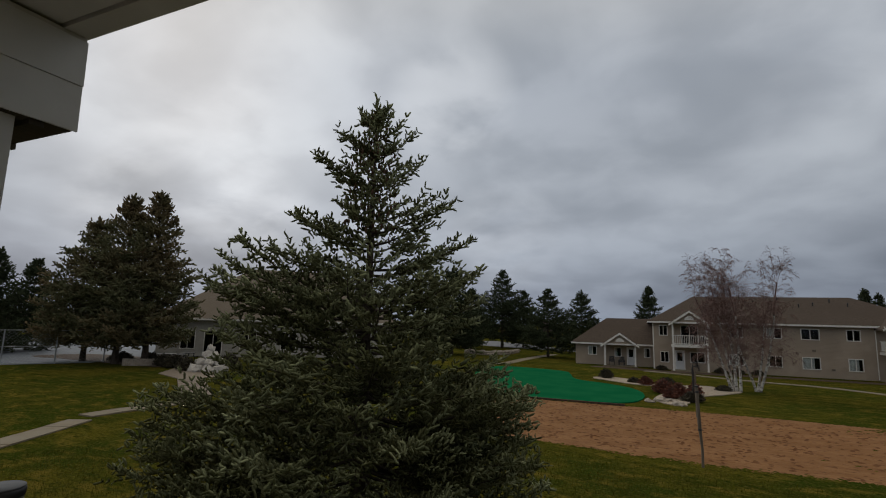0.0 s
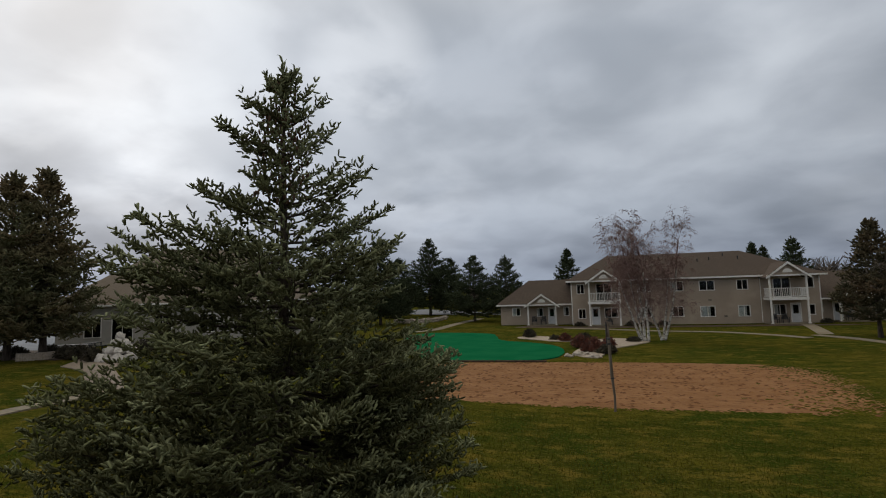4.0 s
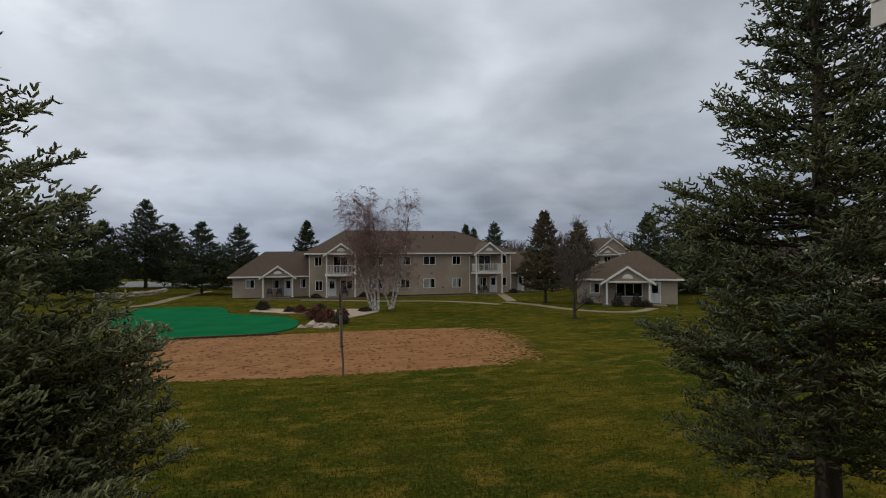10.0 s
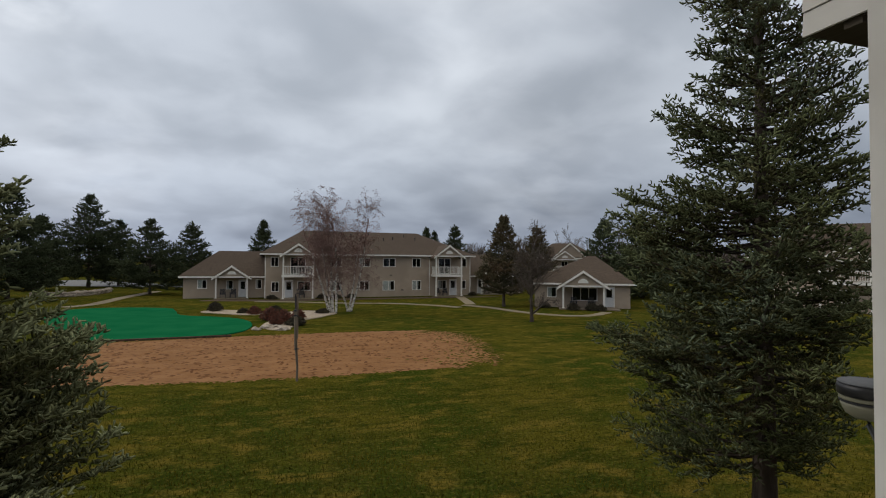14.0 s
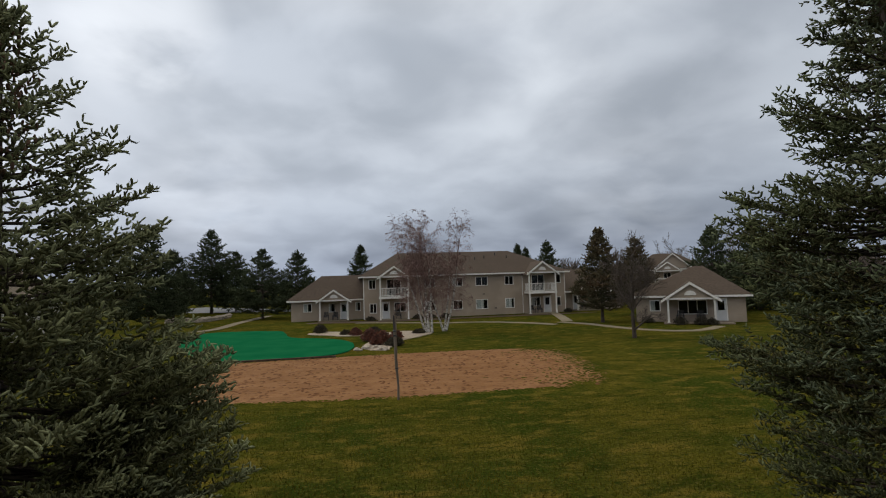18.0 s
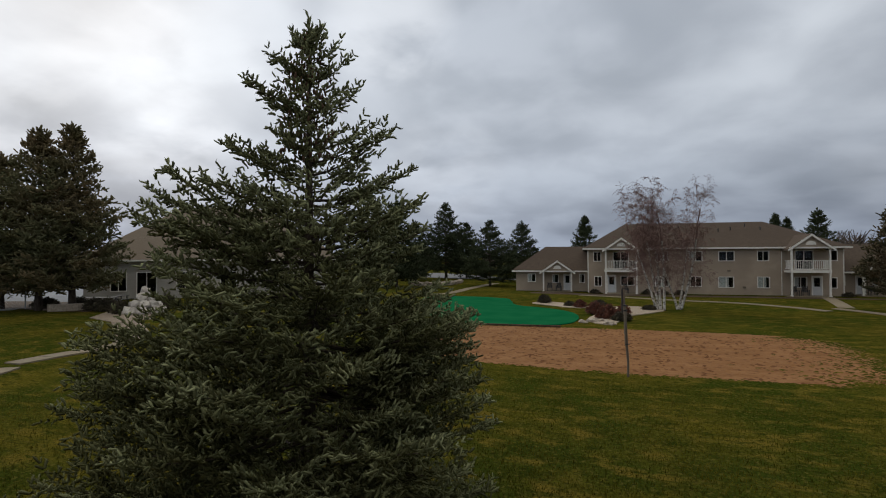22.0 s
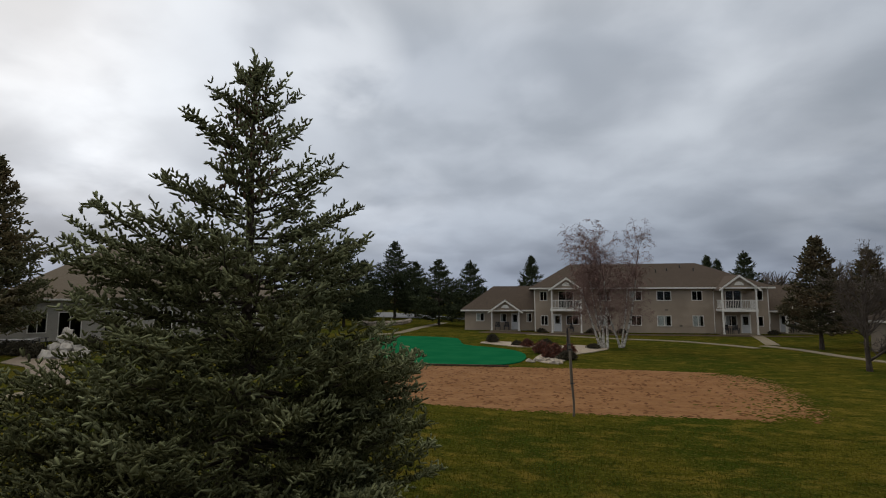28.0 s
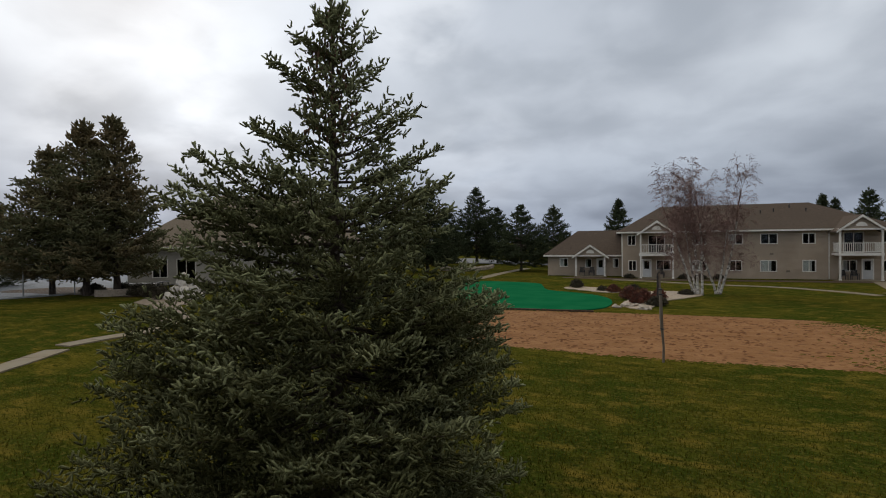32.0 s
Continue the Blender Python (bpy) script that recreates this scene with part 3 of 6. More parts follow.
def spruce(name, place, height, sides, seed, needle, bark, label, group="", bare=0.5, trunk_r=None, whorl=0.27, count=6, twig=0.10, node=0.07,
           shoot=0.12, fat=0.15, spines=4, slope=(0.0, 0.75, 2.2), short=0.12, big=(), tip_mat=None, cones=0, fork=0.55, hang=0.0, thin=2.0):
    """A spruce built bough by bough. sides: rows of (bearing, profile); a profile is rows of (height, reach).
    big: single boughs that stand out, as (tip height, bearing, reach). slope: how boughs rise, from foot to top."""
    rng = np.random.default_rng(seed)
    tree = thing(name, Matrix.Translation(place), label, "tree", group)
    tr = trunk_r or height * 0.017
    bm = bmesh.new()
    zs = np.linspace(0, height - 0.05, 9)
    wob = rng.normal(0, 0.006 * height / 8, (9, 2))
    wob[0] = wob[-1] = 0
    axis = np.column_stack([wob, zs])
    tube(bm, [Vector((p[0], p[1], p[2] - 0.05)) for p in axis], [tr * (1 - 0.95 * z / height) + 0.005 + (0.25 * tr if z == 0 else 0) for z in zs], 9)

    def reach(a, z):
        tot = val = 0.0
        for b, prof in sides:
            w = max(0.02, math.cos(a - b)) ** 2 if len(sides) > 1 else 1.0
            val += w * float(np.interp(z, [p[0] for p in prof], [p[1] for p in prof]))
            tot += w
        return val / tot

    rows = [(z, a, r, True) for z, a, r in big]
    z = bare
    phase = rng.uniform(0, 6.28)
    while z < height - 0.12:
        f = z / height
        phase += 0.7
        k = count if f < thin else max(4, count - 2)
        for b in range(k):
            a = phase + b * math.tau / k + rng.normal(0, 0.2)
            zt = z + rng.uniform(-0.4, 0.4) * whorl
            r = reach(a, min(zt, height - 0.1)) * float(np.clip(rng.normal(0.93, 0.09), 0.6, 1.08))
            if rng.random() < short:
                r *= rng.uniform(0.5, 0.8)
            rows.append((zt, a, r, False))
        z += whorl * (1.0 - 0.2 * f) * rng.uniform(0.8, 1.2)
    B, D, L, T = [], [], [], []
    up = np.array([0, 0, 1.0])
    for zt, a, r, lead in rows:
        f = min(1.0, max(0.0, zt / height))
        rise = slope[0] + slope[1] * f ** slope[2] + rng.normal(0, 0.05)
        z0 = min(height - 0.15, max(0.6 * bare, zt - rise * r))
        o = np.array([np.interp(z0, zs, axis[:, 0]), np.interp(z0, zs, axis[:, 1]), z0 - 0.05])
        h = np.array([math.cos(a), math.sin(a), 0.0])
        n = max(4, int(r / twig))
        s = np.linspace(0, 1, n + 1)
        bow = rng.normal(0, 0.05)
        limb = o + np.outer(s * r, h) + np.outer((zt - z0) * s - 0.13 * r * (1 - 0.6 * f) * np.sin(math.pi * s ** 0.8), up) + np.outer(bow * r * np.sin(math.pi * s), np.cross(h, up))
        q4 = max(1, n // 4)
        tube(bm, [Vector(p) for p in limb[::q4]], [max(0.004, tr * 0.19 * (1 - 0.85 * q) * min(1.0, r / 2.0) ** 0.5) for q in s[::q4]], 4, cap=False)
        side = np.cross(h, up)
        tan = np.gradient(limb, axis=0)
        tan /= np.linalg.norm(tan, axis=1, keepdims=True) + 1e-9
        # the two rows of twigs, each a line of nodes
        i = np.repeat(np.arange(1, n + 1), 2)
        sg = np.tile([-1.0, 1.0], n)
        q = s[i]
        ok = q > (0.22 if r > 0.8 else 0.08)
        i, sg, q = i[ok], sg[ok], q[ok]
        c = len(i)
        tl = (fork * r * (1 - q) ** 0.8 * np.minimum(1, 0.35 + 1.3 * q) + 1.1 * shoot) * rng.uniform(0.6, 1.15, c)
        th = np.radians(rng.uniform(38, 66, c))[:, None]
        d = tan[i] * np.cos(th) + side * sg[:, None] * np.sin(th) + np.outer(rng.normal(0.02 - hang, 0.34, c), up)
        d /= np.linalg.norm(d, axis=1, keepdims=True)
        m = max(1, int(tl.max() / node))
        j = (np.arange(m) + 1.0) * node
        live = j[None] <= tl[:, None] + 0.6 * node
        u = np.minimum(1, j[None] / tl[:, None])
        pts = limb[i][:, None] + d[:, None] * j[None, :, None] + up * ((0.16 - hang) * tl[:, None] * u ** 2 - 0.06 * tl[:, None] * u)[..., None]
        inner = (q[:, None] * 0.8 + 0.2 * u) < rng.uniform(0.05, 0.45, live.shape)
        live &= ~inner
        P, U, Q = pts[live], u[live], np.repeat(q[:, None], m, 1)[live]
        dd = np.repeat(d[:, None], m, 1)[live]
        cr = np.cross(dd, up)
        for sg2 in (-1.0, 1.0):
            B.append(P)
            D.append(dd * 0.55 + cr * (sg2 * rng.uniform(0.3, 1.1, (len(P), 1))) + np.outer(rng.normal(0.36 - hang, 0.5, len(P)), up))
            L.append(shoot * rng.uniform(0.6, 1.15, len(P)))
            T.append((U > 0.7) & (Q > 0.3) | (Q > 0.88))
        # shoots along the bough itself, and its leader
        k = np.where(s > (0.3 if r > 0.8 else 0.05))[0]
        k = np.concatenate([k, k, [n, n, n]])
        B.append(limb[k] - tan[k] * rng.uniform(0, twig, (len(k), 1)))
        D.append(tan[k] * 0.7 + rng.normal(0, 0.4, (len(k), 3)) + 0.45 * up)
        L.append(shoot * rng.uniform(0.7, 1.2, len(k)))
        T.append(s[k] > 0.7)
    # the leader
    t = np.array([0, 0, height - 0.05])
    for k in range(9):
        B.append((t - up * 0.06 * k)[None]); D.append(np.array([[rng.normal(0, 0.22 + 0.07 * k), rng.normal(0, 0.22 + 0.07 * k), 1.0]])); L.append(np.array([max(shoot, 0.11) * 1.25])); T.append(np.array([True]))
    B, D, L, T = np.concatenate(B), np.concatenate(D), np.concatenate(L), np.concatenate(T)
    part("trunk", bm, bark, tree, "dark scaly trunk and limbs")
    picks = (("crown", ~T, needle, ""), ("new_growth", T, tip_mat, "paler needles at the branch ends")) if tip_mat else (("crown", T | True, needle, ""),)
    for nm, pick, mt, lb in picks:
        ob = new(nm, raw_mesh(nm, *shoots(B[pick], D[pick], L[pick], rng, fat, spines), mt))
        ob.parent = tree
        if lb:
            ob["label"] = lb
    if cones:
        cb = bmesh.new()
        lathe(cb, [(0.006, -0.078), (0.015, -0.06), (0.017, -0.03), (0.008, 0.0)], 6)
        me = to_mesh("cone", cb, CONE, smooth=True)
        for k in range(cones):
            z = height * (1 - 0.27 * rng.uniform(0.03, 1) ** 0.8)
            a = rng.uniform(0, 6.283)
            r = reach(a, z) * rng.uniform(0.15, 0.75)
            ob = new("cone", me)
            ob.parent = tree
            ob.matrix_local = Matrix.Translation((r * math.cos(a), r * math.sin(a), z - 0.05)) @ Matrix.Rotation(rng.normal(0, 0.25), 4, "X") @ Matrix.Scale(rng.uniform(0.8, 1.25), 4)
    return tree


# reach of the crown by height, towards four bearings
BLUE_SIDES = (
    (radians(217), ((0.3, 2.9), (1.4, 3.25), (2.1, 3.15), (2.8, 2.95), (3.3, 2.8), (3.6, 2.4), (4.4, 2.2), (4.9, 2.1), (5.3, 1.7), (5.7, 0.95), (6.1, 0.6), (6.5, 0.5), (7.0, 0.5), (7.4, 0.34), (7.8, 0.10))),
    (radians(37), ((0.3, 2.3), (1.3, 2.5), (2.1, 2.8), (2.6, 2.65), (2.9, 2.55), (3.4, 2.5), (3.8, 2.15), (4.8, 1.8), (5.2, 1.6), (5.7, 1.1), (6.0, 0.75), (6.4, 0.6), (6.9, 0.52), (7.3, 0.4), (7.8, 0.10))),
    (radians(307), ((0.3, 3.0), (1.4, 3.1), (2.2, 2.9), (3.0, 2.6), (3.6, 2.3), (4.4, 1.9), (5.2, 1.4), (6.0, 0.7), (7.0, 0.42), (7.8, 0.10))),
    (radians(127), ((0.3, 2.8), (1.4, 2.9), (3.0, 2.5), (4.4, 1.9), (5.2, 1.45), (6.0, 0.7), (7.0, 0.42), (7.8, 0.10))))
BLUE_BIG = tuple((z, radians(a), r) for z, a, r in (
    (7.36, 217, 0.54), (6.95, 210, 0.86), (6.86, 228, 0.7), (6.02, 215, 1.16), (5.92, 232, 1.0), (5.58, 222, 1.83), (5.34, 212, 2.09), (5.0, 222, 2.24), (4.9, 205, 2.0),
    (3.34, 217, 2.95), (2.8, 214, 3.0), (7.54, 37, 0.4), (7.34, 30, 0.56), (6.94, 40, 0.7), (6.44, 45, 0.98), (6.36, 34, 1.24), (6.2, 22, 1.0), (5.76, 38, 1.52), (5.6, 52, 1.3), (5.27, 32, 1.64),
    (3.5, 37, 2.5), (3.4, 24, 2.4), (3.2, 48, 2.45), (3.05, 34, 2.45), (2.85, 28, 2.4), (2.75, 44, 2.4), (2.5, 36, 2.5), (2.12, 37, 2.75), (1.9, 28, 2.7)))
TALL_SIDES = (
    (radians(133), ((1.5, 1.7), (1.9, 2.0), (2.8, 1.85), (3.3, 2.25), (3.8, 1.85), (4.4, 2.1), (5.1, 2.1), (5.5, 1.6), (5.8, 1.15), (6.8, 1.2), (7.3, 0.8), (8.0, 0.88), (8.7, 0.95), (9.6, 0.5), (10.5, 0.05))),
    (radians(-47), ((1.6, 0.5), (2.0, 0.9), (3.0, 1.1), (3.9, 1.5), (4.9, 1.4), (5.5, 1.25), (6.7, 1.22), (7.5, 0.95), (8.7, 0.8), (9.6, 0.45), (10.5, 0.05))),
    (radians(223), ((1.6, 0.4), (2.0, 0.9), (2.6, 1.6), (3.3, 1.9), (4.4, 1.8), (5.4, 1.5), (6.8, 1.1), (8.0, 0.9), (9.6, 0.45), (10.5, 0.05))),
    (radians(43), ((1.6, 1.3), (2.2, 1.8), (3.3, 1.9), (4.4, 1.8), (5.4, 1.5), (6.8, 1.1), (8.0, 0.9), (9.6, 0.45), (10.5, 0.05))))
TALL_BIG = tuple((z, radians(a), r) for z, a, r in ((8.7, 133, 1.12), (6.78, 133, 1.38), (6.6, 120, 1.2), (5.56, 133, 1.95), (5.45, 145, 1.8), (5.1, 128, 2.2), (3.4, 133, 2.4), (3.3, 122, 2.2), (1.9, 133, 2.02), (6.65, -47, 1.22), (5.74, -47, 1.26)))

spruce("blue_spruce", (-4.55, 6.05, 0), 7.93, BLUE_SIDES, 11, SPRUCE_BLUE, BARK, "tall full blue spruce with dense dusty-green needles and brown cones", bare=0.35,
       big=BLUE_BIG, tip_mat=SPRUCE_BLUE_TIP, cones=280, hang=0.0, whorl=0.25, twig=0.11, node=0.078, shoot=0.105, fat=0.165, spines=2, thin=0.7)
spruce("spruce", (6.35, 5.9, 0), 10.6, TALL_SIDES, 23, SPRUCE_GREEN, BARK, "tall dark green spruce with a bare lower trunk", bare=1.75, trunk_r=0.17,
       big=TALL_BIG, tip_mat=SPRUCE_GREEN_TIP, whorl=0.25, count=7, short=0.18, hang=0.04, twig=0.105, node=0.070, shoot=0.088, fat=0.165, spines=2)

# ---------------------------------------------------------------- buildings


def wall_panel(bm, x0, x1, y0, y1, z0, z1, holes):
    """A wall along x with its openings (hx0, hx1, hz0, hz1) cut through."""
    xs = sorted({x0, x1, *[h[0] for h in holes], *[h[1] for h in holes]})
    for a, b in zip(xs, xs[1:]):
        cut = sorted([(h[2], h[3]) for h in holes if h[0] < b - 1e-6 and h[1] > a + 1e-6])
        z = z0
        for c0, c1 in cut:
            if c0 > z + 1e-6:
                box(bm, a, b, y0, y1, z, c0)
            z = c1
        if z < z1 - 1e-6:
            box(bm, a, b, y0, y1, z, z1)
    bmesh.ops.remove_doubles(bm, verts=bm.verts[:], dist=0.0005)


def window_unit(parent, hole, y, blind=0.0, slider=False, mull=1):
    """A white-framed window in a wall whose outer face lies at y; the pane and blind are parts of it."""
    x0, x1, z0, z1 = hole
    f = 0.07
    bm = bmesh.new()
    box(bm, x0 - f, x1 + f, y - 0.05, y + 0.05, z1, z1 + f)
    box(bm, x0 - f, x1 + f, y - 0.06, y + 0.05, z0 - f, z0)
    box(bm, x0 - f, x0, y - 0.05, y + 0.05, z0, z1)
    box(bm, x1, x1 + f, y - 0.05, y + 0.05, z0, z1)
    w = part("window", bm, TRIM, parent)
    for i in range(mull):
        xm = x0 + (x1 - x0) * (i + 1) / (mull + 1)
        b2 = bmesh.new()
        box(b2, xm - 0.03, xm + 0.03, y - 0.03, y + 0.04, z0, z1)
        part("mullion", b2, TRIM, w)
    b3 = bmesh.new()
    box(b3, x0 - 0.01, x1 + 0.01, y + 0.045, y + 0.056, z0 - 0.01, z1 + 0.01)
    p = part("pane", b3, GLASS, w)
    p.visible_shadow = False
    if blind:
        b4 = bmesh.new()
        xe = x0 + (x1 - x0) * min(1.0, abs(blind))
        lo = x0 if blind > 0 else x1 - (xe - x0)
        hi = xe if blind > 0 else x1
        box(b4, lo, hi, y + 0.08, y + 0.10, z0 - 0.02, z1 + 0.02)
        part("blind", b4, BLIND, w, "pale drawn blind")
    return w


def door_unit(parent, hole, y):
    x0, x1, z0, z1 = hole
    bm = bmesh.new()
    f = 0.09
    box(bm, x0 - f, x1 + f, y - 0.05, y + 0.06, z1, z1 + f)
    box(bm, x0 - f, x0, y - 0.05, y + 0.06, z0, z1)
    box(bm, x1, x1 + f, y - 0.05, y + 0.06, z0, z1)
    fr = part("door_frame", bm, TRIM, parent)
    b2 = bmesh.new()
    gx0, gx1, gz0, gz1 = x0 + 0.16, x1 - 0.16, z0 + 0.95, z1 - 0.16
    wall_panel(b2, x0 + 0.005, x1 - 0.005, y + 0.0, y + 0.045, z0 + 0.01, z1 - 0.005, [(gx0, gx1, gz0, gz1)])
    box(b2, x0 + 0.18, x1 - 0.18, y - 0.012, y, z0 + 0.18, z0 + 0.78)
    d = part("door", b2, DOOR, parent, "white panelled door with a glazed top")
    b3 = bmesh.new()
    box(b3, gx0 - 0.01, gx1 + 0.01, y + 0.018, y + 0.028, gz0 - 0.01, gz1 + 0.01)
    part("pane", b3, GLASS, d).visible_shadow = False
    b4 = bmesh.new()
    lathe(b4, [(0.012, 0), (0.012, 0.03), (0.028, 0.035), (0.03, 0.06), (0.012, 0.07)], 10, (0, 0, 0))
    b4.transform(Matrix.Translation((x1 - 0.09, y, z0 + 0.95)) @ Matrix.Rotation(radians(90), 4, "X"))
    part("door_knob", b4, METAL, d)


def hip_roof(parent, x0, x1, y0, y1, z, zr, rx0, rx1, mat=None, over=0.45, thick=0.16, name="roof"):
    """A hipped roof over a rectangle: ridge from rx0 to rx1 along the middle."""
    bm = bmesh.new()
    ym = (y0 + y1) / 2
    a, b, c, d = (x0 - over, y0 - over, z), (x1 + over, y0 - over, z), (x1 + over, y1 + over, z), (x0 - over, y1 + over, z)
    e, f = (rx0, ym, zr), (rx1, ym, zr)
    V = [bm.verts.new(p) for p in (a, b, c, d, e, f)]
    W = [bm.verts.new((p[0], p[1], p[2] - thick)) for p in (a, b, c, d)]
    for q in ((0, 1, 5, 4), (1, 2, 5), (2, 3, 4, 5), (3, 0, 4)):
        bm.faces.new([V[i] for i in q])
    for i in range(4):
        bm.faces.new((V[i], W[i], W[(i + 1) % 4], V[(i + 1) % 4]))
    bm.faces.new(W[::-1])
    r = part(name, bm, mat or ROOF, parent)
    # fascia boards, 3 mm proud of the edge
    bm = bmesh.new()
    t = 0.03
    X0, X1, Y0, Y1 = x0 - over, x1 + over, y0 - over, y1 + over
    zb, zt = z - thick - 0.03, z - 0.015
    box(bm, X0 - t, X1 + t, Y0 - t, Y0 - 0.003, zb, zt)
    box(bm, X0 - t, X1 + t, Y1 + 0.003, Y1 + t, zb, zt)
    box(bm, X0 - t, X0 - 0.003, Y0 - 0.003, Y1 + 0.003, zb, zt)
    box(bm, X1 + 0.003, X1 + t, Y0 - 0.003, Y1 + 0.003, zb, zt)
    part("fascia", bm, TRIM, r, "white fascia board and gutter")
    return r


def gable_front(parent, xc, half, y_front, y_back, z_eave, z_apex, over=0.3, post_bottom=0.0, vent=True, beam=True):
    """A small gabled roof that juts towards the lawn, with its siding-clad triangle and white trim."""
    bm = bmesh.new()
    k = (z_apex - z_eave) / half
    hw, th = half + over, 0.14
    zl = z_apex - k * hw
    ya, yb = y_front - 0.25, y_back
    for s in (-1, 1):
        prism(bm, [(xc, ya, z_apex), (xc + s * hw, ya, zl), (xc + s * hw, ya, zl - th), (xc, ya, z_apex - th)], (0, yb - ya, 0))
    r = part("gable_roof", bm, ROOF, parent)
    bm = bmesh.new()
    for s in (-1, 1):
        prism(bm, [(xc, ya - 0.03, z_apex - 0.02), (xc + s * hw, ya - 0.03, zl - 0.02), (xc + s * hw, ya - 0.03, zl - 0.24), (xc, ya - 0.03, z_apex - 0.26)], (0, 0.027, 0))
    part("bargeboard", bm, TRIM, r, "white bargeboards")
    bm = bmesh.new()
    prism(bm, [(xc - half, y_front, z_eave), (xc + half, y_front, z_eave), (xc, y_front, z_apex - 0.12)], (0, 0.12, 0))
    part("gable_wall", bm, SIDING, parent, "siding-clad gable triangle")
    if beam:
        bm = bmesh.new()
        box(bm, xc - half - 0.1, xc + half + 0.1, y_front - 0.06, y_front + 0.16, z_eave - 0.16, z_eave - 0.002)
        part("beam", bm, TRIM, parent, "white painted beam")
    if vent:
        bm = bmesh.new()
        pts = [(xc + 0.48 * math.cos(a), y_front - 0.05, z_eave + 0.22 + 0.42 * math.sin(a)) for a in np.linspace(0, math.pi, 11)]
        prism(bm, pts, (0, 0.046, 0))
        part("gable_vent", bm, TRIM, parent, "half-round white vent")
    return r


def post(parent, x, y, z0, z1, w=0.16):
    bm = bmesh.new()
    box(bm, x - w / 2, x + w / 2, y - w / 2, y + w / 2, z0, z1)
    box(bm, x - w * 0.72, x + w * 0.72, y - w * 0.72, y + w * 0.72, z0, z0 + 0.16)
    box(bm, x - w * 0.66, x + w * 0.66, y - w * 0.66, y + w * 0.66, z1 - 0.12, z1 - 0.003)
    return part("post", bm, TRIM, parent, "white painted post")


def balcony(parent, x0, x1, y0, y1, zd):
    """The deck, rails and balusters of an upper balcony between two posts."""
    bm = bmesh.new()
    box(bm, x0 - 0.12, x1 + 0.12, y0 - 0.1, y1 - 0.003, zd - 0.26, zd)
    dk = part("deck", bm, TRIM, parent, "white-edged balcony deck")
    for a, b, c, d in ((x0 + 0.08, x1 - 0.08, y0 - 0.03, y0 + 0.03), (x0 - 0.03, x0 + 0.03, y0 + 0.08, y1 - 0.01), (x1 - 0.03, x1 + 0.03, y0 + 0.08, y1 - 0.01)):
        for z in (zd + 0.10, zd + 0.98):
            bm = bmesh.new()
            box(bm, a, b, c, d, z, z + 0.07)
            part("rail", bm, TRIM, dk)
    bm = bmesh.new()
    box(bm, -0.02, 0.02, -0.02, 0.02, 0, 0.812)
    me = to_mesh("baluster", bm, TRIM)
    n = int((x1 - x0) / 0.17)
    spots = [(x0 + (i + 0.5) * (x1 - x0) / n, y0) for i in range(n)]
    m = int((y1 - y0) / 0.2)
    spots += [(x, y0 + (i + 0.7) * (y1 - y0) / (m + 1)) for i in range(m) for x in (x0, x1)]
    for x, y in spots:
        o = new("baluster", me)
        o.location = (x, y, zd + 0.169)
        o.parent = dk


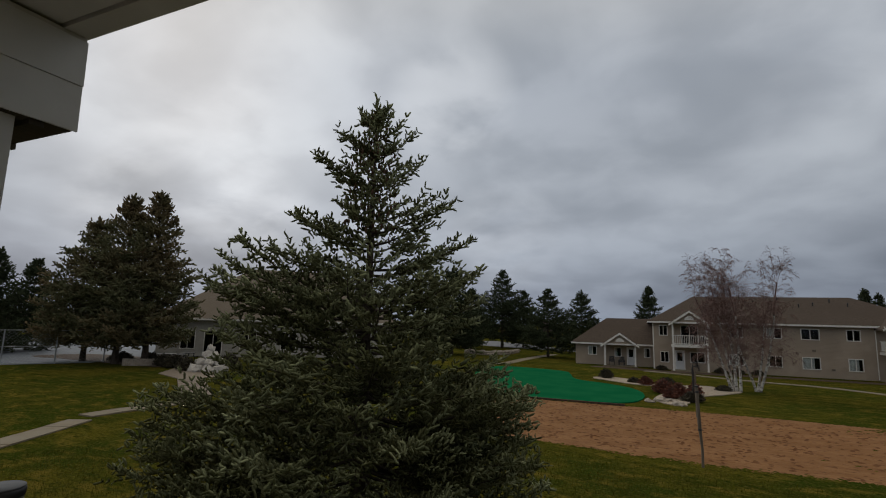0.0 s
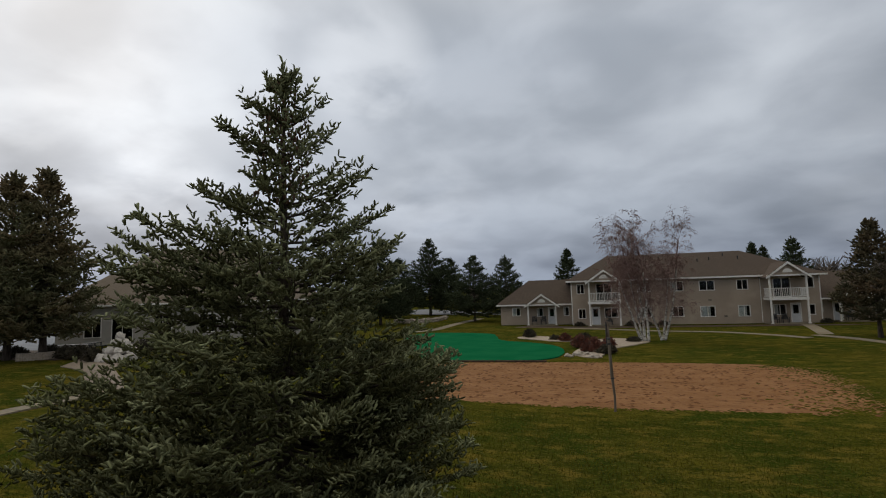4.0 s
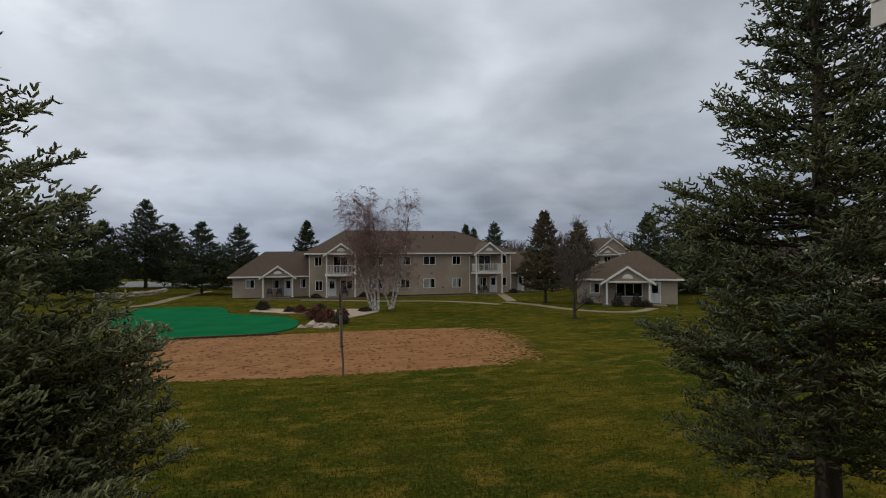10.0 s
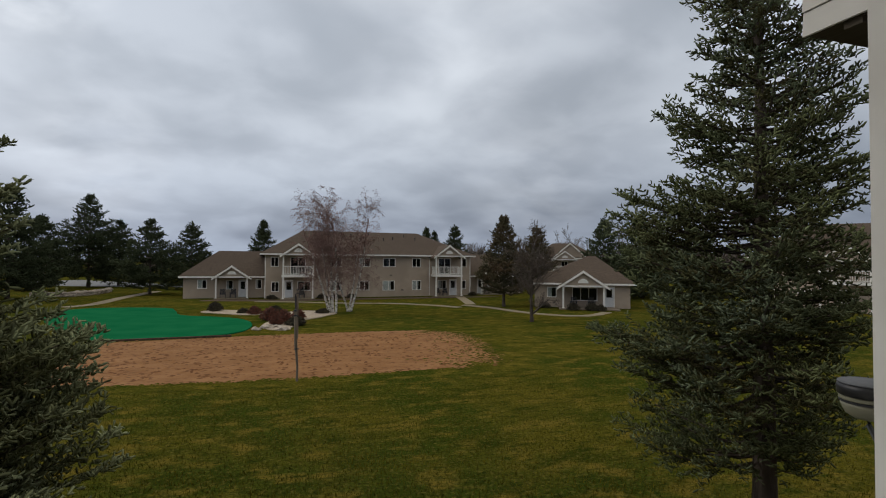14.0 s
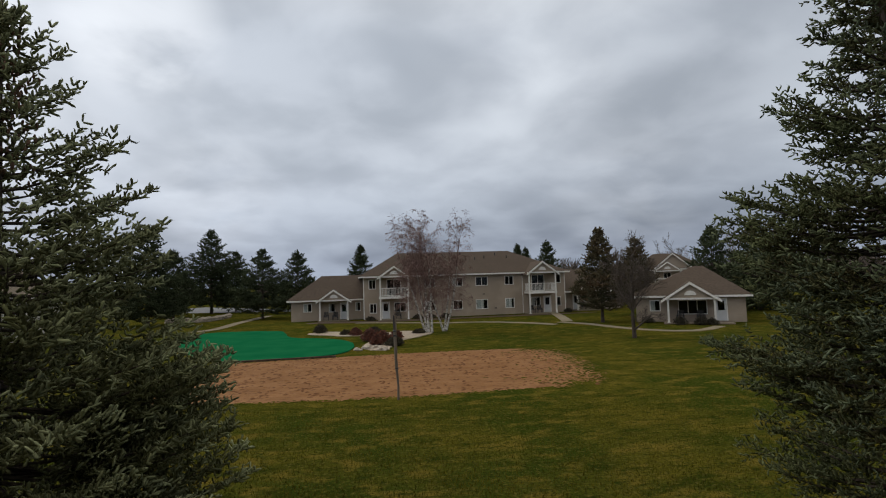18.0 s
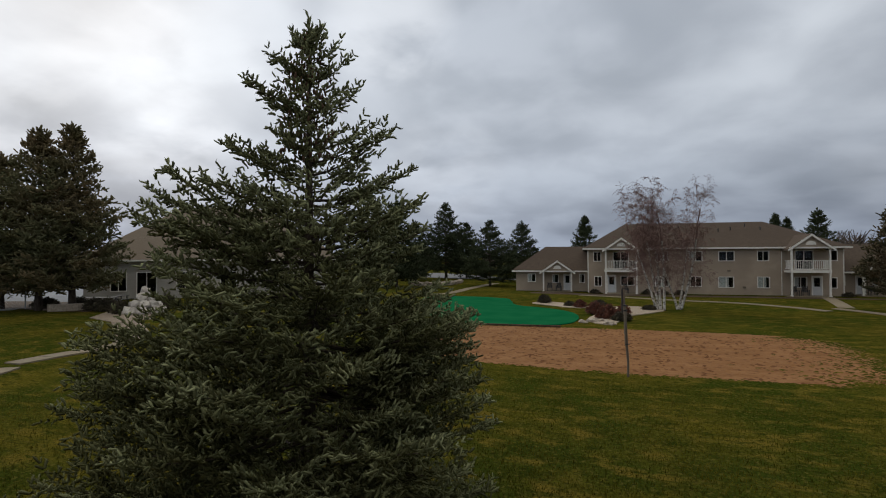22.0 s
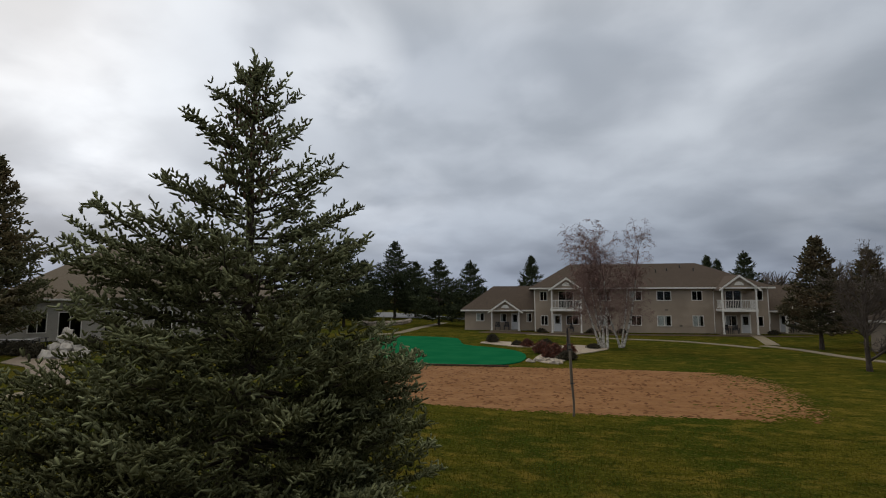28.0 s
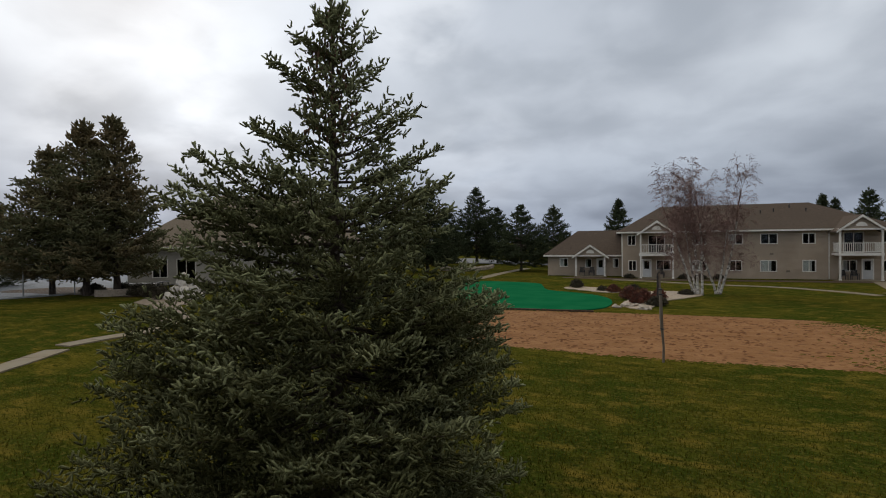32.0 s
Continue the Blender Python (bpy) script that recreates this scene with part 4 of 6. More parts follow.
def apartment_building():
    th = 5.556
    b = thing("apartment_building", Matrix.Translation((-3.35, 61.14, 0)) @ Matrix.Rotation(radians(th), 4, "Z"),
              "long two-storey grey-sided apartment block with brown hipped roof and white balconies", "building")
    XL, XR, Y0, Y1, ZE = -2.0, 24.3, 1.8, 14.6, 5.2
    up = [(-1.28, -0.52, 3.82, 4.86), (12.28, 13.78, 3.85, 4.85), (16.15, 17.2, 3.85, 4.85), (9.2, 10.5, 3.85, 4.85), (5.6, 6.9, 3.85, 4.85),
          (0.95, 2.6, 2.84, 4.86), (19.78, 21.4, 2.9, 4.9), (23.1, 23.65, 3.87, 4.9)]
    low = [(-1.2, -0.45, 0.85, 1.92), (12.25, 13.7, 0.86, 1.96), (16.15, 17.25, 0.86, 1.98), (9.3, 10.4, 0.92, 1.96), (5.6, 6.9, 0.9, 1.96),
           (1.8, 3.2, 0.95, 1.98), (19.7, 20.8, 0.95, 2.0), (23.05, 23.6, 0.92, 1.96)]
    doors = [(0.3, 1.15, 0.06, 2.08), (21.36, 22.22, 0.06, 2.1)]
    bm = bmesh.new()
    wall_panel(bm, XL, XR, Y0, Y0 + 0.2, 0, ZE, up + low + doors)
    part("front_wall", bm, SIDING, b)
    bm = bmesh.new()
    box(bm, XL, XL + 0.2, Y0 + 0.203, Y1, 0, ZE)
    box(bm, XR - 0.2, XR, Y0 + 0.203, Y1, 0, ZE)
    box(bm, XL + 0.203, XR - 0.203, Y1 - 0.2, Y1, 0, ZE)
    part("side_wall", bm, SIDING, b)
    # floor and partitions behind the windows, blackened to stand in for unlit rooms
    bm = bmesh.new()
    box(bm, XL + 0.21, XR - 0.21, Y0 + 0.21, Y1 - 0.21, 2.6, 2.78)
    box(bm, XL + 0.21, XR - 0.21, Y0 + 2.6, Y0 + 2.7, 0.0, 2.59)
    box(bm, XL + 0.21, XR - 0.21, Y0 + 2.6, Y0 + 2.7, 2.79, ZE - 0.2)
    part("inner_floor", bm, ROOM_SHADE, b, "near-black backing that paints in the dimness of the rooms")
    hip_roof(b, XL, XR, Y0, Y1, ZE + 0.16, 8.55, 2.75, 18.6, over=0.55)
    for i, h in enumerate(up):
        window_unit(b, h, Y0, blind=(0, 0, 0, 0.4, 0, 0, 0, 0)[i], mull=1 if h[1] - h[0] > 0.7 else 0)
    for i, h in enumerate(low):
        window_unit(b, h, Y0, blind=(0, 0.7, 0.75, 0, 0.7, 0, 0.35, 0)[i], mull=1 if h[1] - h[0] > 0.7 else 0)
    for h in doors:
        door_unit(b, h, Y0)
    for x0, x1, apex in ((0.0, 3.35, 6.55), (18.8, 22.3, 6.7)):
        for x in (x0, x1):
            post(b, x, 0.0, 0.0, 5.14)
        gable_front(b, (x0 + x1) / 2, (x1 - x0) / 2 + 0.12, -0.1, 4.2, 5.3, apex)
        balcony(b, x0, x1, 0.0, Y0, 2.82)
        bm = bmesh.new()
        box(bm, x0 - 0.3, x1 + 0.3, -0.25, Y0 - 0.01, -0.1, 0.055)
        part("porch_slab", bm, CONCRETE, b)
    # corner boards and a rainwater pipe
    for x in (XL - 0.012, XR - 0.09):
        bm = bmesh.new()
        box(bm, x, x + 0.1, Y0 - 0.02, Y0 - 0.003, 0.05, ZE - 0.1)
        part("corner_board", bm, TRIM, b)
    bm = bmesh.new()
    tube(bm, [(19.0 - 0.55, Y0 - 0.06, 0.1), (19.0 - 0.55, Y0 - 0.06, 5.1)], [0.04, 0.04], 8)
    part("downpipe", bm, TRIM, b)
    for x, z in ((13.26, 2.7), (14.79, 0.85), (10.3, 2.7)):
        bm = bmesh.new()
        box(bm, x - 0.16, x + 0.16, Y0 - 0.05, Y0 - 0.003, z - 0.1, z + 0.1)
        v = part("wall_vent", bm, ROOF_TAN, b, "small square wall vent")
        for k in range(3):
            bm = bmesh.new()
            box(bm, x - 0.14, x + 0.14, Y0 - 0.07, Y0 - 0.052, z - 0.07 + k * 0.055, z - 0.04 + k * 0.055)
            part("louvre", bm, ROOF_TAN, v)
    # roof vents
    rng = random.Random(5)
    for i in range(9):
        x = 4.0 + i * 1.75 + rng.uniform(-0.4, 0.4)
        bm = bmesh.new()
        q = rng.uniform(0.55, 0.98)
        y = 1.25 + q * 6.95
        z = 5.36 + q * 3.19
        tube(bm, [(x, y, z - 0.15), (x, y, z + 0.32)], [0.055, 0.055], 8)
        lathe(bm, [(0.09, 0), (0.1, 0.03), (0.03, 0.09)], 8, (x, y, z + 0.321))
        part("roof_vent", bm, METAL, b)
    # single-storey wings, mirrored about the middle
    for s in (-1, 1):
        def X(x):
            return x if s < 0 else (XL + XR) - x

        def H(h):
            return (min(X(h[0]), X(h[1])), max(X(h[0]), X(h[1])), h[2], h[3])

        wx0, wx1 = sorted((X(-10.9), X(-2.0)))
        wy = 4.0
        hw = [H((-9.35, -8.45, 1.2, 2.12)), H((-6.25, -5.6, 1.1, 2.05)), H((-2.95, -2.4, 1.12, 2.12))]
        hd = [H((-4.85, -4.05, 0.1, 2.1))]
        bm = bmesh.new()
        wall_panel(bm, wx0 + (0.003 if s > 0 else 0), wx1 - (0.003 if s < 0 else 0), wy, wy + 0.2, 0, 2.55, hw + hd)
        part("wing_wall", bm, SIDING, b)
        bm = bmesh.new()
        xo = X(-10.9)
        box(bm, min(xo, xo - s * 0.2), max(xo, xo - s * 0.2), wy + 0.203, 13.4, 0, 2.55)
        box(bm, wx0 + 0.25, wx1 - 0.25, 13.2, 13.4, 0, 2.55)
        part("wing_side_wall", bm, SIDING, b)
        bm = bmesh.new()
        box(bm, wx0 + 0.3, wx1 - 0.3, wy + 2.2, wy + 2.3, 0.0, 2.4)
        part("inner_wall", bm, ROOM_SHADE, b)
        # roof: hip on the far end, running into the main block
        bm = bmesh.new()
        xe, xi = X(-11.4), X(-2.003)
        r0 = X(-7.5)
        ya, yb, ym, zr = wy - 0.5, 13.9, 8.9, 5.7
        V = [bm.verts.new(p) for p in ((xe, ya, 2.62), (xi, ya, 2.62), (xi, yb, 2.62), (xe, yb, 2.62), (r0, ym, zr), (xi, ym, zr))]
        W = [bm.verts.new((v.co.x, v.co.y, 2.46)) for v in V[:4]]
        for q in ((0, 1, 5, 4), (2, 3, 4, 5), (3, 0, 4), (1, 2, 5)):
            bm.faces.new([V[i] for i in q])
        for i in range(4):
            bm.faces.new((V[i], W[i], W[(i + 1) % 4], V[(i + 1) % 4]))
        bm.faces.new(W[::-1])
        r = part("wing_roof", bm, ROOF, b)
        bm = bmesh.new()
        box(bm, min(xe, xi), max(xe, xi), ya - 0.03, ya - 0.003, 2.42, 2.60)
        part("fascia", bm, TRIM, r)
        for i, h in enumerate(hw):
            window_unit(b, h, wy, blind=(0.5, 0.4, 0.4)[i], mull=1 if i == 0 else 0)
        for h in hd:
            door_unit(b, h, wy)
        pc = X(-5.62)
        gable_front(b, pc, 1.85, 2.2, 6.4, 2.62, 3.92)
        for dx in (-1.68, 1.68):
            post(b, pc + dx, 2.3, 0.0, 2.46)
        bm = bmesh.new()
        box(bm, pc - 1.9, pc + 1.9, 2.0, wy - 0.01, -0.1, 0.09)
        part("porch_slab", bm, CONCRETE, b)
    return b


apartment_building()


def bungalow():
    b = thing("bungalow", Matrix.Translation((23.4, 44.1, 0)) @ Matrix.Rotation(radians(-27.0), 4, "Z"),
              "low grey-sided bungalow with brown roof and gabled front porch", "house")
    ZE = 2.3
    wy = 2.2
    XL, XR = -2.8, 6.4
    holes = [(-1.5, -0.7, 1.05, 1.95), (0.95, 3.25, 0.75, 1.95)]
    door = (4.0, 4.85, 0.1, 2.05)
    bm = bmesh.new()
    wall_panel(bm, XL, XR, wy, wy + 0.2, 0, ZE, holes + [door])
    part("front_wall", bm, SIDING, b)
    bm = bmesh.new()
    box(bm, XL, XL + 0.2, wy + 0.203, 12, 0, ZE)
    box(bm, XR - 0.2, XR, wy + 0.203, 12, 0, ZE)
    box(bm, XL + 0.203, XR - 0.203, 11.8, 12, 0, ZE)
    part("side_wall", bm, SIDING, b)
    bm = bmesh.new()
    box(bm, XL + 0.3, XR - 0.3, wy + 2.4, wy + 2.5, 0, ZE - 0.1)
    part("inner_wall", bm, ROOM_SHADE, b)
    hip_roof(b, XL, XR, wy, 12, ZE + 0.16, 5.2, 2.6, 3.5, over=0.5)
    gable_front(b, 1.85, 2.15, 0.0, 4.5, ZE, 3.75)
    for x in (0.0, 3.75):
        post(b, x, 0.1, 0, ZE - 0.16)
    for h in holes:
        window_unit(b, h, wy, mull=2 if h[1] - h[0] > 2 else 0, blind=0.0 if h[1] - h[0] > 2 else 0.5)
    door_unit(b, door, wy)
    bm = bmesh.new()
    box(bm, -0.4, 5.2, -0.3, wy - 0.01, -0.1, 0.09)
    part("porch_slab", bm, BRICKP, b, "red-brown brick porch floor")
    return b


bungalow()


def far_house(place, turn, w, d, ze, zr, label, gables=1, storeys=2, name="house"):
    """A house at the edge of the view: siding walls, windows, hipped roof and a gable."""
    b = thing(name, Matrix.Translation(place) @ Matrix.Rotation(radians(turn), 4, "Z"), label, "house")
    holes = []
    for s in range(storeys):
        n = int(w / 3)
        for i in range(n):
            x = -w / 2 + (i + 0.5) * w / n
            holes.append((x - 0.5, x + 0.5, 0.95 + 2.7 * s, 2.0 + 2.7 * s))
    bm = bmesh.new()
    wall_panel(bm, -w / 2, w / 2, 0, 0.2, 0, ze, holes)
    part("front_wall", bm, SIDING, b)
    bm = bmesh.new()
    box(bm, -w / 2, -w / 2 + 0.2, 0.203, d, 0, ze)
    box(bm, w / 2 - 0.2, w / 2, 0.203, d, 0, ze)
    box(bm, -w / 2 + 0.203, w / 2 - 0.203, d - 0.2, d, 0, ze)
    part("side_wall", bm, SIDING, b)
    bm = bmesh.new()
    box(bm, -w / 2 + 0.3, w / 2 - 0.3, 2.5, 2.6, 0, ze - 0.1)
    part("inner_wall", bm, ROOM_SHADE, b)
    hip_roof(b, -w / 2, w / 2, 0, d, ze + 0.16, zr, -w / 2 + d / 2.4, w / 2 - d / 2.4)
    for h in holes:
        window_unit(b, h, 0.0, mull=1)
    for i in range(gables):
        xc = -w / 2 + (i + 0.5) * w / gables
        gable_front(b, xc, 2.0, -1.2, 4.0, ze - 0.1, ze + 1.35)
        for dx in (-1.85, 1.85):
            post(b, xc + dx, -1.1, 0, ze - 0.26)
        if storeys > 1:
            balcony(b, xc - 1.85, xc + 1.85, -1.1, -0.003, 2.85)
    return b


gabled = far_house((41.5, 78.0, 0), -24, 11, 9, 5.2, 8.0, "far two-storey grey house with white-trimmed gables", gables=1)
gable_front(gabled, 0.9, 3.1, -0.25, 5.0, 5.25, 7.9, vent=True, beam=False)
far_house(polar(-53.0, 60), -50, 15, 10, 5.0, 8.6, "brown-roofed two-storey house behind the spruce", gables=1)


def community_building():
    b = thing("community_building", Matrix.Translation(polar(45.0, 62)) @ Matrix.Rotation(radians(43), 4, "Z"),
              "large low community hall with a broad tan hipped roof", "building")
    W, D, ZE = 26.0, 16.0, 4.0
    holes = [(-10.6, -9.2, 0.9, 2.8), (-8.2, -6.4, 0.3, 2.8), (-4.4, -2.8, 0.9, 2.8), (0, 1.6, 0.9, 2.8), (4.5, 6.1, 0.9, 2.8), (8.6, 10.2, 0.9, 2.8)]
    bm = bmesh.new()
    wall_panel(bm, -W / 2, W / 2, 0, 0.25, 0, ZE, holes)
    part("front_wall", bm, TANWALL, b)
    bm = bmesh.new()
    box(bm, -W / 2, -W / 2 + 0.25, 0.253, D, 0, ZE)
    box(bm, W / 2 - 0.25, W / 2, 0.253, D, 0, ZE)
    box(bm, -W / 2 + 0.253, W / 2 - 0.253, D - 0.25, D, 0, ZE)
    part("side_wall", bm, TANWALL, b)
    bm = bmesh.new()
    box(bm, -W / 2 + 0.3, W / 2 - 0.3, 2.5, 2.6, 0, ZE - 0.1)
    part("inner_wall", bm, ROOM_SHADE, b)
    hip_roof(b, -W / 2, W / 2, 0, D, ZE + 0.2, 10.7, -4.5, 5.0, mat=ROOF_TAN, over=0.7)
    for h in holes:
        window_unit(b, h, 0.0, mull=1)
    return b


community_building()

# ---------------------------------------------------------------- farther trees


FAR_SHAPE = ((0.0, 0.8), (0.05, 1.0), (0.2, 1.05), (0.45, 0.88), (0.7, 0.52), (0.9, 0.17), (1.0, 0.01))


def conifer(az, d, height, r, seed, label="dark conifer on the far lawn", group="", needle=None, dense=1.0, name="conifer", bare=0.07):
    """A conifer seen from afar, with coarser shoots."""
    k = (height / 10.0) ** 0.5 / dense ** 0.5
    lo = bare * height
    prof = tuple((lo + z * (height - lo), r * w) for z, w in FAR_SHAPE)
    return spruce(name, polar(az, d), height, ((0.0, prof),), seed, needle or SPRUCE_FAR, BARK, label, group=group, bare=lo, whorl=0.78 * k, count=7, twig=0.42 * k, node=0.32 * k,
                  shoot=0.44 * k, fat=0.165, spines=0, slope=(0.0, 0.5, 1.4), short=0.28, fork=0.48)


TALL_LABEL = "very tall dark spruce beside the fence"
conifer(57.6, 53.0, 15.6, 4.0, 31, TALL_LABEL, "tall spruces by the fence", SPRUCE_TALL, 1.6, bare=0.15)
conifer(60.0, 54.5, 15.3, 4.4, 32, TALL_LABEL, "tall spruces by the fence", SPRUCE_TALL, 1.6, bare=0.15)
conifer(62.5, 58.0, 13.3, 4.8, 33, "tall spreading spruce beside the fence", "tall spruces by the fence", SPRUCE_TALL, 1.6, bare=0.15)
conifer(66.6, 76.0, 10.2, 3.4, 34)
conifer(69.3, 72.0, 10.6, 3.4, 35)
conifer(72.5, 70.0, 11.5, 3.6, 36)
conifer(26.4, 74.0, 12.5, 4.8, 37, dense=1.3, bare=0.12)
conifer(24.2, 92.0, 10.6, 4.2, 50, bare=0.12)
conifer(20.75, 100.0, 14.7, 6.0, 38, "broad dark spruce near the stone wall", dense=1.3, bare=0.17)
conifer(18.4, 104.0, 11.2, 3.7, 39, bare=0.12)
conifer(15.75, 76.0, 9.6, 4.1, 40, dense=1.3, bare=0.16)
conifer(12.15, 88.0, 10.3, 4.2, 41, dense=1.3, bare=0.12)
conifer(5.3, 104.0, 12.2, 3.3, 42, "dark conifer behind the apartment block", dense=1.3)
conifer(-12.5, 112.0, 11.9, 2.3, 43, "dark conifer behind the apartment block", dense=1.3)
conifer(-13.4, 114.0, 11.4, 2.1, 44, "dark conifer behind the apartment block", dense=1.3)
conifer(-15.75, 108.0, 12.3, 3.4, 45, "dark conifer behind the apartment block", dense=1.3)
conifer(-21.4, 51.5, 8.95, 2.55, 46, "dark spruce with brownish branches beside the apartment block", needle=SPRUCE_BROWN, dense=1.5, bare=0.2)
conifer(-25.0, 60.0, 8.6, 2.4, 47, "dark spruce with brownish branches beside the apartment block", needle=SPRUCE_BROWN, dense=1.5, bare=0.2)
conifer(-32.2, 66.0, 9.6, 3.6, 48, "big dark spruce behind the bungalow", dense=1.3)
conifer(-36.0, 70.0, 10.5, 3.8, 49, "big dark spruce behind the bungalow", dense=1.2)


def limbs(rng, base, way, length, radius, depth, out, spread=0.5, droop=0.0, kids=(), keep=(), first=0.5):
    """A bare limb and all that grows from it, as (start, end, radius, radius, depth). kids and keep: by depth, how many it bears and how long."""
    n = 7 if depth == len(kids) - 1 else 3 if depth else 2
    p, d = np.array(base, float), np.array(way, float)
    pts = [p]
    for i in range(n):
        d = d + rng.normal(0, 0.30 / n, 3) + np.array([0, 0, -droop * (1.0, 0.8, 0.4, 0.12, 0, 0)[min(depth, 5)]])
        d /= np.linalg.norm(d)
        p = p + d * length / n
        pts.append(p)
    rs = np.linspace(radius, radius * 0.4, n + 1)
    for i in range(n):
        out.append((pts[i], pts[i + 1], rs[i], rs[i + 1], depth))
    if depth == 0:
        return
    for j in range(kids[depth]):
        u = rng.uniform(0.16, 1.0) if j else 1.0
        i = min(n, int(u * n + 0.5))
        side = rng.normal(0, 1, 3)
        dd = (pts[i] - pts[i - 1]) * n / length + side * spread + np.array([0, 0, 0.25 if depth > 1 else 0.0])
        dd /= np.linalg.norm(dd)
        limbs(rng, pts[i], dd, length * keep[depth] * rng.uniform(0.6, 1.15) * (1.25 - 0.5 * u), max(rs[i] * (first if depth == len(kids) - 1 else 0.5), 0.006), depth - 1, out, spread, droop, kids, keep, first)


def segment_mesh(name, segs, mat, sides=3):
    a, b = np.array([s[0] for s in segs]), np.array([s[1] for s in segs])
    r0, r1 = np.array([s[2] for s in segs]), np.array([s[3] for s in segs])
    d = b - a
    d /= np.linalg.norm(d, axis=1, keepdims=True) + 1e-9
    ref = np.where(np.abs(d[:, 2:3]) < 0.9, [[0, 0, 1.0]], [[1.0, 0, 0]])
    u = np.cross(d, ref); u /= np.linalg.norm(u, axis=1, keepdims=True)
    w = np.cross(d, u)
    ang = np.arange(sides) * math.tau / sides
    ring = np.cos(ang)[None, :, None] * u[:, None] + np.sin(ang)[None, :, None] * w[:, None]
    v = np.concatenate([a[:, None] + ring * r0[:, None, None], b[:, None] + ring * r1[:, None, None]], 1)
    n = len(segs)
    f = []
    for k in range(sides):
        k2 = (k + 1) % sides
        f += [(k, k2, sides + k2), (k, sides + k2, sides + k)]
    faces = (np.arange(n) * 2 * sides)[:, None, None] + np.array(f)[None]
    return raw_mesh(name, v.reshape(-1, 3), faces.reshape(-1, 3), mat)


def bare_tree(name, place, stems, seed, bark, twig, label, spread=0.5, droop=0.0, kids=(0, 5, 5, 6, 9), keep=(0, 0.6, 0.6, 0.6, 0.5), category="tree", group="", thin=1.0, bark_to=99.0, first=0.5):
    """A leafless tree: thick wood as trunk, the fine rest as crown. stems: rows of (dx, dy, way, length, radius)."""
    rng = np.random.default_rng(seed)
    t = thing(name, Matrix.Translation(place), label, category, group)
    segs = []
    depth = len(kids) - 1
    for dx, dy, way, ln, r in stems:
        own = len(segs)
        limbs(rng, (dx, dy, -0.1), np.array(way) / np.linalg.norm(way), ln, r, depth, segs, spread, droop, kids, keep, first)
        stem = [s for s in segs[own:] if s[4] == depth and 0.5 * (s[0][2] + s[1][2]) < bark_to]
        bm = bmesh.new()
        tube(bm, [stem[0][0]] + [s[1] for s in stem], [stem[0][2] * 1.2] + [s[3] for s in stem], 8)
        part("trunk", bm, bark, t)
    fine = [(s[0], s[1], s[2] * thin, s[3] * thin, s[4]) for s in segs if s[4] < depth or 0.5 * (s[0][2] + s[1][2]) >= bark_to]
    o = new("crown", segment_mesh("crown", fine, twig, 3))
    o.parent = t
    o["label"] = "fine leafless twigs"
    return t


bare_tree("birch", (1.5, 44.3, 0), [(0, 0, (-0.30, 0, 1), 7.6, 0.10), (0.25, 0.1, (-0.02, 0.1, 1), 9.2, 0.11), (0.5, -0.1, (0.06, 0, 1), 8.0, 0.10), (0.15, 0.3, (-0.14, 0.2, 1), 8.2, 0.09)],
          71, BIRCHBARK, TWIG, "white-stemmed clump birch, leafless, with drooping reddish twigs", spread=0.36, droop=0.42, kids=(0, 6, 5, 5, 23), keep=(0, 0.62, 0.6, 0.6, 0.32), thin=1.35, bark_to=5.2, first=0.14)
bare_tree("birch", (3.1, 45.4, 0), [(0, 0, (-0.22, 0, 1), 6.2, 0.09), (0.2, 0, (0.24, 0, 1), 8.4, 0.10), (0.1, 0.2, (0.10, 0.1, 1), 6.2, 0.09)],
          72, BIRCHBARK, TWIG, "white-stemmed clump birch, leafless, with drooping reddish twigs", spread=0.36, droop=0.42, kids=(0, 6, 5, 5, 21), keep=(0, 0.62, 0.6, 0.6, 0.32), thin=1.35, bark_to=5.2, first=0.14)
bare_tree("maple", (16.05, 35.1, 0), [(0, 0, (0.02, 0, 1), 4.6, 0.15)], 73, BARK, TWIG_BROWN, "young leafless tree with dense brown twigs on the lawn", spread=0.55, kids=(0, 6, 6, 7, 16), keep=(0, 0.6, 0.62, 0.62, 0.5), thin=1.7, first=0.4)
for i, (az, d, h) in enumerate(((-23.0, 95, 8.6), (-24.6, 100, 9.0), (-27.2, 105, 9.5), (-17.4, 118, 8.6), (-19.2, 116, 8.4), (-29.5, 96, 10.0), (-34.0, 80, 9.5), (-38.5, 78, 11.0), (-41.5, 84, 12.0))):
    bare_tree("bare_tree", polar(az, d), [(0, 0, (0.05 * (-1) ** i, 0, 1), h * 0.72, 0.16)], 80 + i, BARK_GREY, TWIG_BROWN, "leafless tree on the skyline behind the houses", spread=0.45, group="leafless trees on the skyline", thin=2.4)


